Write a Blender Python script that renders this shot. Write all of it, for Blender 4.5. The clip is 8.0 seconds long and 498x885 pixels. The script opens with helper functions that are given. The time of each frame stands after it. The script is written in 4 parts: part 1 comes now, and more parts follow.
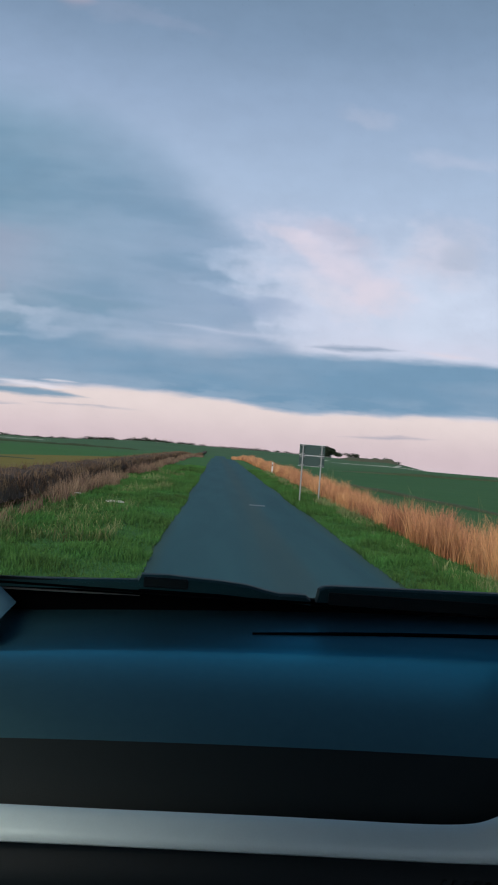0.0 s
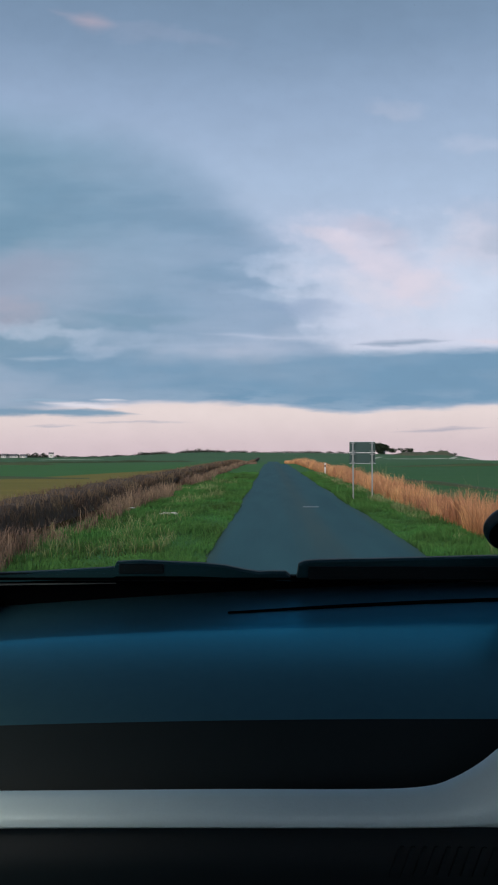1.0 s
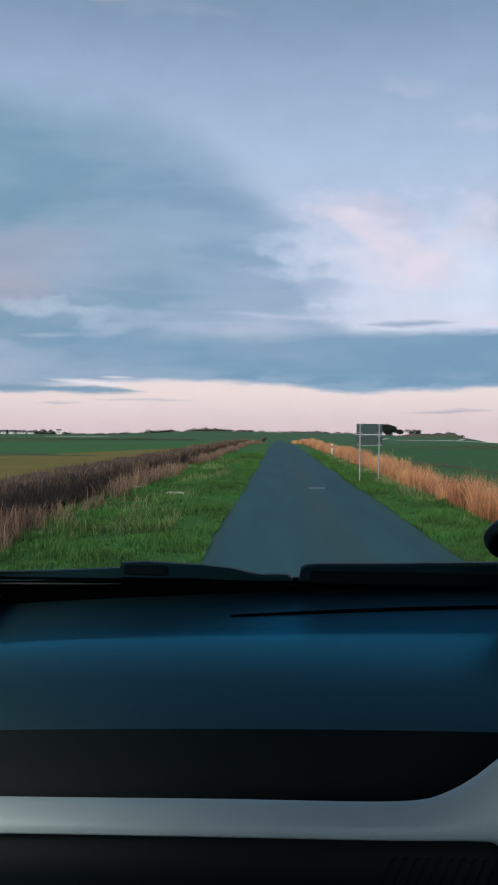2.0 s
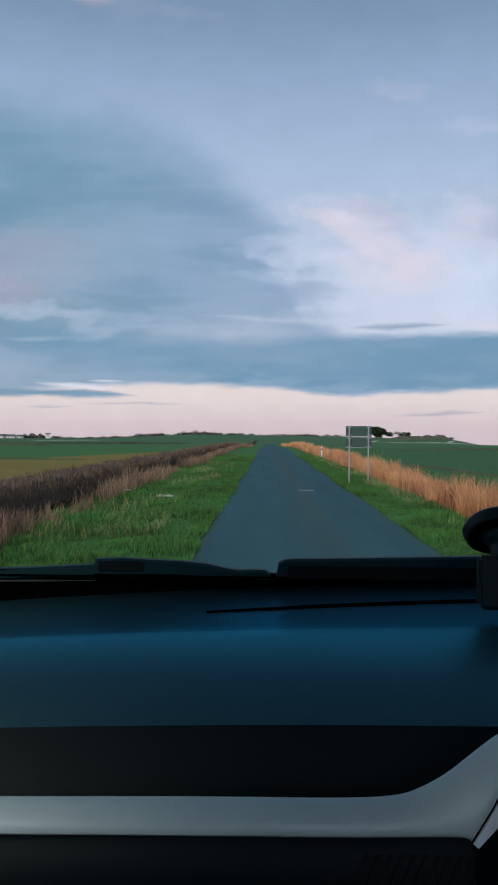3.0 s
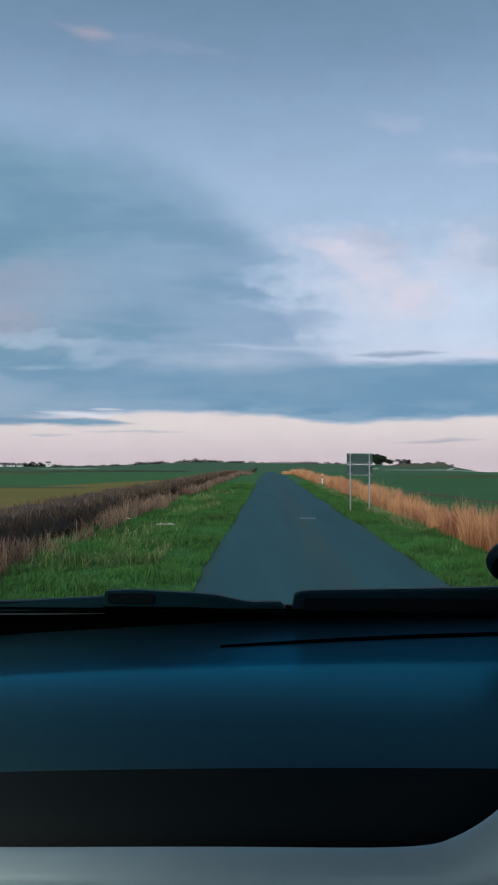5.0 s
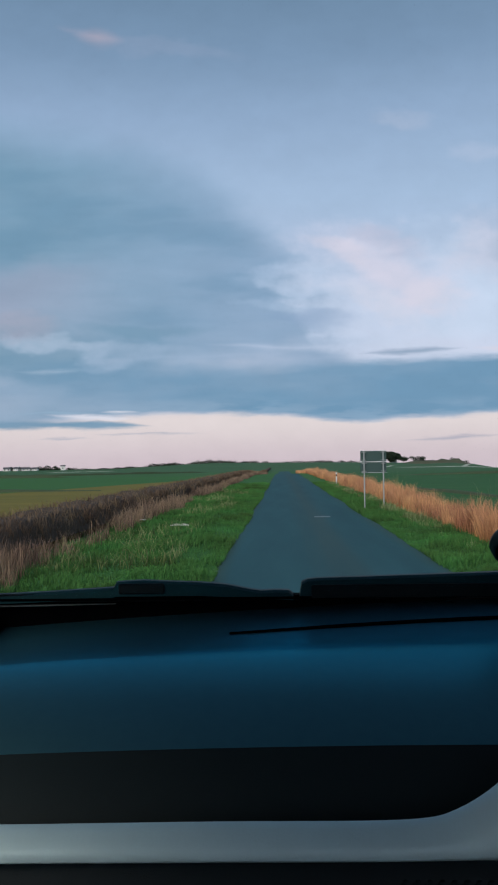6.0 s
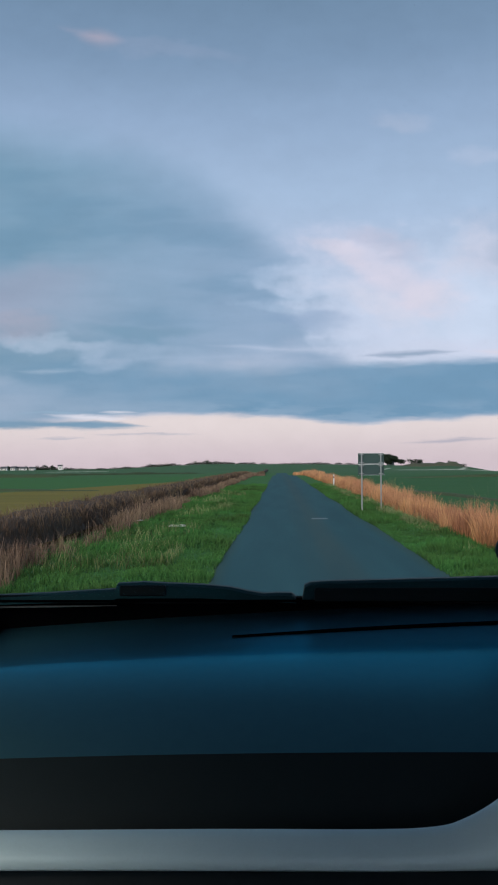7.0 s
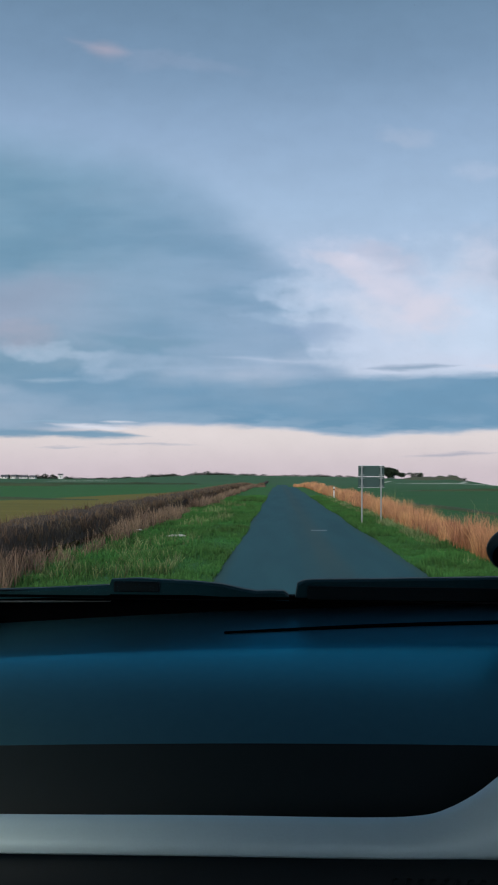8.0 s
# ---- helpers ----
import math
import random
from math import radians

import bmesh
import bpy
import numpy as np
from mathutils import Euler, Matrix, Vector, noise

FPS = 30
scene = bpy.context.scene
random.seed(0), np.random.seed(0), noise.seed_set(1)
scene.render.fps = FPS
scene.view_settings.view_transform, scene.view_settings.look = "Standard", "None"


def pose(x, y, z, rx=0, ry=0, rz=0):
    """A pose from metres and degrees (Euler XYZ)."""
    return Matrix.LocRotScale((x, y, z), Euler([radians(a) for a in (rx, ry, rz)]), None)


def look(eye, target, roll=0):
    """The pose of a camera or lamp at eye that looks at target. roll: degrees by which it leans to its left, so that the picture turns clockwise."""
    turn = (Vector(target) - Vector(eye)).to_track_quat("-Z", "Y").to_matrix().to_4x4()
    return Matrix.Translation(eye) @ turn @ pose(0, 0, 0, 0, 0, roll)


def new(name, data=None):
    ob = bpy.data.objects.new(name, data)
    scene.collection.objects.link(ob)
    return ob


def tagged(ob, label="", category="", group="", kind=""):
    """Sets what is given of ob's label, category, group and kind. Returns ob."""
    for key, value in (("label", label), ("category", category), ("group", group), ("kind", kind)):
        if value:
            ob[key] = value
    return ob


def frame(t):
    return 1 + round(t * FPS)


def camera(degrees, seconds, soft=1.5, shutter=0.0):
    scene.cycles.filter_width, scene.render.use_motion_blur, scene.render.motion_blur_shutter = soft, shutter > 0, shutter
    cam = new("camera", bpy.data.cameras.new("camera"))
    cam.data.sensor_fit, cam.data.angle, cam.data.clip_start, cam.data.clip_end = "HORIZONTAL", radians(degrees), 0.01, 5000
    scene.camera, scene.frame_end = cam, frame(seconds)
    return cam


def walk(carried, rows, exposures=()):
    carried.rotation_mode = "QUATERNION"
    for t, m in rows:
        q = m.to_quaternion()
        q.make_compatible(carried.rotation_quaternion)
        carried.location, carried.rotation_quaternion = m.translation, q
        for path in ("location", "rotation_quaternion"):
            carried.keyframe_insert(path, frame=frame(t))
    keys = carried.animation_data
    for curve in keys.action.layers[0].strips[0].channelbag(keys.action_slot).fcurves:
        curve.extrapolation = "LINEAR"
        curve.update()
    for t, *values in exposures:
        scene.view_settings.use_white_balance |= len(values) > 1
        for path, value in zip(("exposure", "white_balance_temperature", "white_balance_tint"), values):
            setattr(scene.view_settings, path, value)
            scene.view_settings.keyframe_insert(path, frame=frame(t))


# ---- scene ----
# A country lane seen from the passenger seat of a camper van, held camera.
# x to the right, y ahead along the lane, z up from the lane's surface.
cam = camera(34.0, 8.0, soft=2.1)
ROWS = [  # seconds, x, y, z, pitch, roll, yaw
    (0.0, -0.185, -0.030, 1.935, 0.54, -4.41, -2.20),
    (0.2, -0.165, -0.031, 1.930, 0.61, -4.40, -1.44),
    (0.3, -0.138, -0.012, 1.921, 0.49, -3.80, -0.67),
    (0.5, -0.108, 0.007, 1.863, 0.33, -2.71, 0.55),
    (0.7, -0.092, 0.007, 1.868, 0.68, -1.22, 0.64),
    (0.8, -0.056, 0.004, 1.878, 0.58, 0.06, 1.50),
    (1.0, -0.049, 0.000, 1.894, 0.77, 0.20, 1.52),
    (1.2, -0.067, -0.017, 1.914, 0.73, -1.00, 1.61),
    (1.5, -0.035, -0.039, 1.955, 0.58, -0.68, 1.85),
    (1.7, -0.049, -0.035, 1.962, 0.55, -0.56, 1.97),
    (2.0, -0.045, -0.014, 1.934, -0.69, -0.59, 2.02),
    (2.2, -0.029, -0.014, 1.918, -1.17, 0.58, 1.93),
    (3.3, -0.024, 0.011, 1.920, -0.31, -0.93, 1.17),
    (3.5, -0.034, 0.011, 1.972, -0.57, -1.26, 1.26),
    (4.0, 0.000, 0.000, 1.950, 0.56, 0.00, 1.07),
    (4.2, -0.023, 0.039, 1.925, 0.87, -0.07, 1.00),
    (4.5, -0.024, 0.006, 1.970, 1.18, -0.20, 0.90),
    (4.7, -0.026, 0.033, 1.915, 1.40, -0.45, 0.83),
    (5.0, -0.046, 0.041, 1.918, 1.49, -0.14, 1.33),
    (5.2, -0.027, 0.034, 1.925, 1.52, 0.29, 2.13),
    (6.3, -0.043, 0.021, 1.899, 1.44, 0.98, 2.26),
    (6.5, -0.056, 0.048, 1.908, 1.38, 0.26, 2.28),
    (6.7, -0.036, 0.029, 1.895, 1.53, 0.30, 2.20),
    (7.0, -0.043, 0.033, 1.904, 1.59, 0.42, 2.12),
    (7.2, -0.056, 0.051, 1.893, 1.72, -0.29, 1.98),
    (7.5, -0.055, 0.020, 1.915, 1.90, -1.05, 2.08),
    (7.7, -0.042, 0.019, 1.912, 2.31, -1.09, 2.09),
    (8.0, -0.034, 0.023, 1.884, 2.39, -0.33, 2.15),
]
walk(cam, [(t, pose(x, y, z, 90 + pitch, roll, yaw)) for t, x, y, z, pitch, roll, yaw in ROWS],
     exposures=[(0.0, 0.06, 6750, 10), (1.0, 0.06, 6750, 10), (2.0, 0.14, 6750, 10), (3.5, 0.04, 6500, 8), (4.0, 0.08, 6450, 8), (5.0, 0.02, 6400, 5), (7.0, 0.06, 6520, 8), (8.0, 0.04, 6420, 5)])


# ---- node helpers ----
class Net:
    """A short way to wire shader nodes."""

    def __init__(self, tree):
        self.tree = tree
        tree.nodes.clear()

    def node(self, kind):
        return self.tree.nodes.new(kind)

    def put(self, socket, value):
        if isinstance(value, bpy.types.NodeSocket):
            self.tree.links.new(value, socket)
        elif value is not None:
            socket.default_value = value

    def math(self, op, a, b=None, c=None, clamp=False):
        n = self.node("ShaderNodeMath")
        n.operation, n.use_clamp = op, clamp
        for i, v in enumerate((a, b, c)):
            self.put(n.inputs[i], v)
        return n.outputs[0]

    def step(self, v, low, high):
        """Smooth 0 to 1 as v goes from low to high."""
        n = self.node("ShaderNodeMapRange")
        n.interpolation_type = "SMOOTHSTEP"
        for i, w in enumerate((v, low, high, 0.0, 1.0)):
            self.put(n.inputs[i], w)
        return n.outputs[0]

    def mix(self, fac, a, b):
        n = self.node("ShaderNodeMix")
        n.data_type = "RGBA"
        self.put(n.inputs[0], fac)
        self.put(n.inputs[6], a if isinstance(a, bpy.types.NodeSocket) else (*a, 1))
        self.put(n.inputs[7], b if isinstance(b, bpy.types.NodeSocket) else (*b, 1))
        return n.outputs[2]

    def xyz(self, x, y, z):
        n = self.node("ShaderNodeCombineXYZ")
        for i, v in enumerate((x, y, z)):
            self.put(n.inputs[i], v)
        return n.outputs[0]

    def split(self, v):
        n = self.node("ShaderNodeSeparateXYZ")
        self.put(n.inputs[0], v)
        return n.outputs

    def noise(self, vector, scale, detail=3.0, rough=0.55):
        n = self.node("ShaderNodeTexNoise")
        self.put(n.inputs["Vector"], vector)
        n.inputs["Scale"].default_value, n.inputs["Detail"].default_value = scale, detail
        n.inputs["Roughness"].default_value = rough
        return n.outputs["Fac"]

    def curve(self, v, low, high, points, bottom, top):
        """A smooth function of v through (v, value) points, with v in low..high and values in bottom..top."""
        n = self.node("ShaderNodeFloatCurve")
        pts = n.mapping.curves[0].points
        norm = [((a - low) / (high - low), (b - bottom) / (top - bottom)) for a, b in points]
        pts[0].location, pts[1].location = norm[0], norm[-1]
        for p in norm[1:-1]:
            pts.new(*p)
        n.mapping.update()
        t = self.math("DIVIDE", self.math("SUBTRACT", v, low), high - low, clamp=True)
        self.put(n.inputs["Value"], t)
        return self.math("MULTIPLY_ADD", n.outputs[0], top - bottom, bottom)


def srgb(r, g, b):
    return tuple((c / 255 / 12.92) if c <= 10 else ((c / 255 + 0.055) / 1.055) ** 2.4 for c in (r, g, b))


# ---- the dusk sky: haze near the horizon, a long dark bank, layered cloud above ----
SUN_ELEVATION, SUN_TURN = radians(32), radians(205)
world = bpy.data.worlds.new("dusk")
scene.world = world
world.use_nodes = True
w = Net(world.node_tree)
way = w.node("ShaderNodeTexCoord").outputs["Generated"]
dx, dy, dz = w.split(way)
ahead = w.math("MAXIMUM", dy, 0.06)
u = w.math("DIVIDE", dx, ahead)
v = w.math("DIVIDE", dz, ahead)
P = 1442.0  # sky units: 1/P of a radian near the middle


def su(px):
    return (px - 468) / P


def sv(py):
    return (798 - py) / P


streak = w.noise(w.xyz(w.math("MULTIPLY", u, 2.2), w.math("MULTIPLY", v, 11.0), 0.3), 2.0, 3, 0.5)
puff = w.noise(w.xyz(w.math("MULTIPLY", u, 4.0), w.math("MULTIPLY", v, 7.0), 1.7), 2.2, 4, 0.5)
fine = w.noise(w.xyz(w.math("MULTIPLY", u, 6.0), w.math("MULTIPLY", v, 34.0), 4.1), 2.5, 4, 0.6)
wob = w.math("ADD", w.math("MULTIPLY", w.math("SUBTRACT", puff, 0.5), 0.075), w.math("MULTIPLY", w.math("SUBTRACT", streak, 0.5), 0.05))
vw = w.math("ADD", v, wob)
uw = w.math("ADD", u, w.math("MULTIPLY", w.math("SUBTRACT", puff, 0.5), 0.06))
ux = w.math("ADD", u, w.math("MULTIPLY", w.math("SUBTRACT", puff, 0.5), 0.07))
mott = w.noise(w.xyz(w.math("MULTIPLY", u, 8.0), w.math("MULTIPLY", v, 13.0), 6.3), 2.6, 5, 0.58)
vf = w.math("ADD", v, w.math("MULTIPLY", w.math("SUBTRACT", fine, 0.5), 0.011))

ramp = w.node("ShaderNodeValToRGB")
up = w.math("ARCSINE", dz)
w.put(ramp.inputs[0], w.math("DIVIDE", w.math("ADD", up, 0.1), 0.9, clamp=True))
stops = ramp.color_ramp.elements
SKY = [(0.0, (160, 172, 188)), (0.10, (206, 194, 206)), (0.16, (208, 204, 218)), (0.30, (188, 198, 224)),
       (0.46, (168, 188, 218)), (0.56, (148, 170, 202)), (0.63, (126, 150, 181)), (0.70, (112, 137, 166)), (0.80, (88, 109, 137)), (1.0, (44, 57, 77))]
stops[0].position, stops[0].color = SKY[0][0], (*srgb(*SKY[0][1]), 1)
stops[1].position, stops[1].color = SKY[-1][0], (*srgb(*SKY[-1][1]), 1)
for place, col in SKY[1:-1]:
    stops.new(place).color = (*srgb(*col), 1)
clear = w.node("ShaderNodeTexSky")
clear.sky_type, clear.sun_disc, clear.sun_elevation, clear.sun_rotation = "NISHITA", False, SUN_ELEVATION, SUN_TURN
dim = w.node("ShaderNodeVectorMath")
dim.operation = "SCALE"
w.put(dim.inputs[0], clear.outputs[0])
dim.inputs["Scale"].default_value = 0.06
sky = w.mix(0.95, dim.outputs[0], ramp.outputs[0])

# soft grey-blue mass of cloud, its upper edge falling to the right
edge = w.curve(uw, su(-300), su(1000), [(su(-300), sv(150)), (su(-30), sv(178)), (su(160), sv(206)), (su(350), sv(290)), (su(460), sv(380)),
                                        (su(545), sv(465)), (su(600), sv(570)), (su(690), sv(650)), (su(1000), sv(700))], -0.2, 0.7)
mass = w.math("MULTIPLY", w.step(w.math("SUBTRACT", edge, w.math("MULTIPLY_ADD", wob, 0.4, v)), -0.025, 0.06), w.step(vw, sv(690), sv(600)))
mass = w.math("MULTIPLY", mass, w.math("MULTIPLY_ADD", streak, 0.7, 0.52), clamp=True)
sky = w.mix(w.math("MULTIPLY", mass, 0.95), sky, w.mix(w.step(u, su(-60), su(520)), srgb(112, 147, 173), srgb(130, 157, 188)))
# darker folds inside it
fold = w.math("MULTIPLY", mass, w.step(w.math("ADD", streak, w.math("MULTIPLY", w.math("SUBTRACT", puff, 0.5), 0.5)), 0.48, 0.66))
sky = w.mix(w.math("MULTIPLY", fold, 0.34), sky, srgb(113, 146, 176))
# paler, pinker gap at its far left
gap = w.math("MULTIPLY", w.step(u, su(260), su(-120)), w.math("MULTIPLY", w.step(vw, sv(590), sv(510)), w.step(vw, sv(400), sv(490))))
sky = w.mix(w.math("MULTIPLY", gap, 0.65), sky, srgb(168, 168, 192))


def cloud(sky, px, py, half, thick, lean, col, strength, ragged=1.0):
    """A soft ragged cloud about a point of the sky."""
    a = w.math("DIVIDE", w.math("SUBTRACT", ux, su(px)), half / P)
    b = w.math("DIVIDE", w.math("ADD", w.math("SUBTRACT", vw, sv(py)), w.math("MULTIPLY", w.math("SUBTRACT", ux, su(px)), lean)), thick / P)
    d = w.math("ADD", w.math("ADD", w.math("MULTIPLY", a, a), w.math("MULTIPLY", b, b)), w.math("MULTIPLY", w.math("SUBTRACT", puff, 0.5), -1.8 * ragged))
    d = w.math("ADD", d, w.math("MULTIPLY", w.math("SUBTRACT", mott, 0.5), -2.6 * ragged))
    return w.mix(w.math("MULTIPLY", w.step(d, 1.5, -0.4), strength), sky, srgb(*col))


# pale lavender veil, then the broken rosy clouds in it
sky = cloud(sky, 790, 530, 300, 130, 0.1, (203, 214, 237), 0.85, 0.5)
sky = cloud(sky, 600, 545, 120, 50, 0.1, (198, 206, 230), 0.8, 0.8)
sky = cloud(sky, 640, 450, 150, 75, 0.35, (204, 204, 226), 0.75, 1.0)
sky = cloud(sky, 840, 420, 90, 60, 0.0, (204, 200, 218), 0.55, 1.0)
sky = cloud(sky, 660, 405, 70, 22, 0.25, (180, 184, 208), 0.7, 1.0)
sky = cloud(sky, 575, 418, 62, 26, 0.35, (214, 207, 224), 0.8, 0.5)
sky = cloud(sky, 545, 475, 80, 20, 0.2, (196, 205, 229), 0.45, 0.8)
sky = cloud(sky, 675, 472, 90, 54, 0.40, (214, 208, 226), 0.85, 0.5)
sky = cloud(sky, 640, 518, 90, 32, 0.4, (210, 209, 227), 0.8, 0.7)
sky = cloud(sky, 735, 500, 60, 30, 0.2, (214, 208, 224), 0.6, 1.1)
sky = cloud(sky, 505, 478, 90, 14, 0.2, (180, 195, 222), 0.5, 0.8)
sky = cloud(sky, 450, 525, 110, 12, 0.12, (160, 180, 208), 0.6, 0.9)
sky = cloud(sky, 880, 425, 46, 16, 0.0, (172, 184, 208), 0.7)
sky = cloud(sky, 850, 255, 90, 26, 0.0, (180, 190, 216), 0.5)
sky = cloud(sky, 230, 556, 110, 18, 0.05, (114, 147, 174), 0.65, 0.9)
sky = cloud(sky, 520, 552, 90, 15, 0.0, (132, 156, 190), 0.6, 0.9)
sky = cloud(sky, 0, 475, 130, 36, 0.0, (144, 157, 182), 0.55, 0.6)
sky = cloud(sky, -10, 548, 85, 24, 0.1, (168, 165, 184), 0.6, 0.6)
# light strip over the bank
strip = w.math("MULTIPLY", w.step(vf, sv(640), sv(606)), w.step(w.math("ADD", vf, w.math("MULTIPLY", wob, 0.5)), sv(550), sv(592)))
strip = w.math("MULTIPLY", strip, w.step(w.math("ADD", streak, w.math("MULTIPLY", u, 0.9)), 0.46, 0.78))
sky = w.mix(w.math("MULTIPLY", strip, 0.8), sky, srgb(204, 208, 230))
# the long bank
top = w.curve(u, su(-300), su(1200), [(su(-300), sv(620)), (su(0), sv(612)), (su(250), sv(612)), (su(450), sv(620)), (su(600), sv(617)),
                                      (su(760), sv(613)), (su(900), sv(612)), (su(1200), sv(616))], -0.2, 0.3)
low = w.curve(u, su(-300), su(1200), [(su(-300), sv(732)), (su(-60), sv(722)), (su(60), sv(717)), (su(170), sv(712)), (su(280), sv(708)),
                                      (su(400), sv(708)), (su(480), sv(713)), (su(560), sv(722)), (su(610), sv(725)), (su(680), sv(722)), (su(760), sv(718)),
                                      (su(900), sv(714)), (su(1200), sv(720))], -0.2, 0.3)
soft = w.math("MULTIPLY_ADD", w.step(u, su(650), su(0)), 0.03, 0.010)
bank = w.math("MULTIPLY", w.step(w.math("DIVIDE", w.math("SUBTRACT", top, vf), soft), -0.4, 1.0), w.step(w.math("SUBTRACT", w.math("ADD", vf, w.math("MULTIPLY", wob, 0.12)), low), -0.003, 0.007))
bank = w.math("MULTIPLY", bank, w.math("MULTIPLY_ADD", w.step(u, su(-200), su(620)), 0.28, 0.68))
bank = w.math("MULTIPLY", bank, w.math("MULTIPLY_ADD", streak, 0.7, 0.64), clamp=True)
# haze under the bank
haze = w.math("MULTIPLY", w.step(w.math("SUBTRACT", low, vf), -0.004, 0.005), w.step(dz, -0.03, 0.0))
sky = w.mix(w.math("MULTIPLY", haze, 0.95), sky, w.mix(w.step(v, sv(805), sv(715)), srgb(206, 187, 196), srgb(225, 210, 211)))
sky = w.mix(bank, sky, srgb(114, 149, 180))
fringe = w.math("MULTIPLY", bank, w.math("MULTIPLY", w.step(w.math("SUBTRACT", vf, low), 0.030, 0.0), w.step(fine, 0.42, 0.62)))
sky = w.mix(w.math("MULTIPLY", fringe, 0.45), sky, srgb(158, 176, 200))
# small wedges and threads of cloud


def thread(sky, px, py, half, thick, lean, col, strength, soft=-0.3):
    a = w.math("DIVIDE", w.math("SUBTRACT", u, su(px)), half / P)
    b = w.math("DIVIDE", w.math("ADD", w.math("SUBTRACT", vf, sv(py)), w.math("MULTIPLY", w.math("SUBTRACT", u, su(px)), lean)), thick / P)
    d = w.math("ADD", w.math("MULTIPLY", a, a), w.math("ABSOLUTE", b))
    return w.mix(w.math("MULTIPLY", w.step(d, 1.0, soft), strength), sky, srgb(*col))


sky = thread(sky, -40, 722, 250, 12, 0.0, (118, 150, 178), 0.95, 0.2)
sky = thread(sky, 130, 711, 95, 8, 0.06, (224, 220, 232), 0.95, -0.2)
sky = thread(sky, 182, 702, 44, 5, 0.0, (226, 222, 232), 0.9, -0.4)
sky = thread(sky, 130, 725, 120, 11, 0.02, (120, 151, 178), 0.95, 0.2)
sky = thread(sky, 60, 702, 90, 4, 0.0, (150, 176, 200), 0.6)
sky = thread(sky, 80, 748, 60, 4, 0.03, (160, 165, 184), 0.6)
sky = thread(sky, 230, 742, 120, 3.5, -0.01, (160, 165, 184), 0.6)
sky = thread(sky, 770, 757, 105, 5.5, -0.05, (164, 163, 182), 0.85)
sky = thread(sky, 700, 604, 105, 9, -0.01, (142, 160, 186), 0.85, 0.0)
sky = cloud(sky, 60, 578, 110, 16, 0.12, (182, 195, 218), 0.6, 0.6)
sky = cloud(sky, 190, 596, 130, 18, 0.05, (168, 184, 210), 0.5, 0.6)
sky = thread(sky, 55, 627, 75, 7, 0.0, (180, 194, 216), 0.7, -0.8)
sky = thread(sky, 300, 606, 190, 13, -0.02, (176, 190, 216), 0.55, -1.0)
sky = thread(sky, 500, 592, 190, 13, 0.05, (200, 207, 230), 0.75, -0.8)
sky = thread(sky, 870, 603, 75, 9, 0.0, (226, 210, 220), 0.7, -0.8)
sky = thread(sky, 150, 24, 56, 26, 0.12, (188, 171, 186), 0.85, -0.8)
sky = thread(sky, 112, 12, 50, 14, 0.3, (170, 166, 188), 0.5, -0.9)
sky = cloud(sky, 280, 45, 140, 24, 0.2, (156, 163, 190), 0.22, 0.6)
sky = cloud(sky, 690, 195, 55, 20, 0.2, (178, 186, 210), 0.4)
sky = thread(sky, 470, 486, 130, 26, 0.2, (184, 196, 222), 0.35, -1.0)
# fine unevenness of the cloud layer
grainy = w.node("ShaderNodeHueSaturation")
w.put(grainy.inputs["Color"], sky)
w.put(grainy.inputs["Value"], w.math("MULTIPLY_ADD", mott, 0.14, 0.955))
sky = grainy.outputs[0]
shell = w.node("ShaderNodeBackground")
w.put(shell.inputs[0], sky)
shell.inputs[1].default_value = 1.0
w.tree.links.new(shell.outputs[0], w.node("ShaderNodeOutputWorld").inputs[0])

sun = new("sun", bpy.data.lights.new("sun", "SUN"))
sun.data.energy, sun.data.angle, sun.data.color = 2.3, radians(40), (1.0, 0.90, 0.82)
sun.matrix_world = look((0, 0, 60), (60 * math.sin(SUN_TURN) * -1.6, 60 * math.cos(SUN_TURN) * -1.6, 0))


# ---- materials ----
def material(name):
    m = bpy.data.materials.new(name)
    m.use_nodes = True
    return m, Net(m.node_tree)


def finish(n, color, rough, metal=0.0, bump=None, height=0.01, spec=0.5, **more):
    b = n.node("ShaderNodeBsdfPrincipled")
    n.put(b.inputs["Base Color"], color if isinstance(color, bpy.types.NodeSocket) else (*color, 1))
    n.put(b.inputs["Roughness"], rough)
    b.inputs["Metallic"].default_value = metal
    b.inputs["Specular IOR Level"].default_value = spec
    for key, value in more.items():
        n.put(b.inputs[key.replace("_", " ")], value)
    if bump is not None:
        k = n.node("ShaderNodeBump")
        k.inputs["Strength"].default_value, k.inputs["Distance"].default_value = 1.0, height
        n.put(k.inputs["Height"], bump)
        n.tree.links.new(k.outputs[0], b.inputs["Normal"])
    n.tree.links.new(b.outputs[0], n.node("ShaderNodeOutputMaterial").inputs[0])


def place_of(n):
    return n.node("ShaderNodeNewGeometry").outputs["Position"]


def plain(name, color, rough, metal=0.0, grain=60.0, depth=0.0006, vary=0.18, spec=0.5, tint=(1, 1, 1)):
    m, n = material(name)
    p = n.node("ShaderNodeTexCoord").outputs["Object"]
    big, small = n.noise(p, grain * 0.08, 3), n.noise(p, grain, 4)
    k = n.math("ADD", n.math("MULTIPLY", big, vary), n.math("MULTIPLY", small, vary * 0.6))
    lo, hi = [c * (1 - vary) for c in color], [min(1, c * (1 + vary)) for c in color]
    finish(n, n.mix(n.math("MULTIPLY", k, 1 / (vary * 1.6), clamp=True), lo, hi), n.math("MULTIPLY_ADD", small, 0.12, rough - 0.06), metal, small, depth, spec, Specular_Tint=(*tint, 1))
    return m


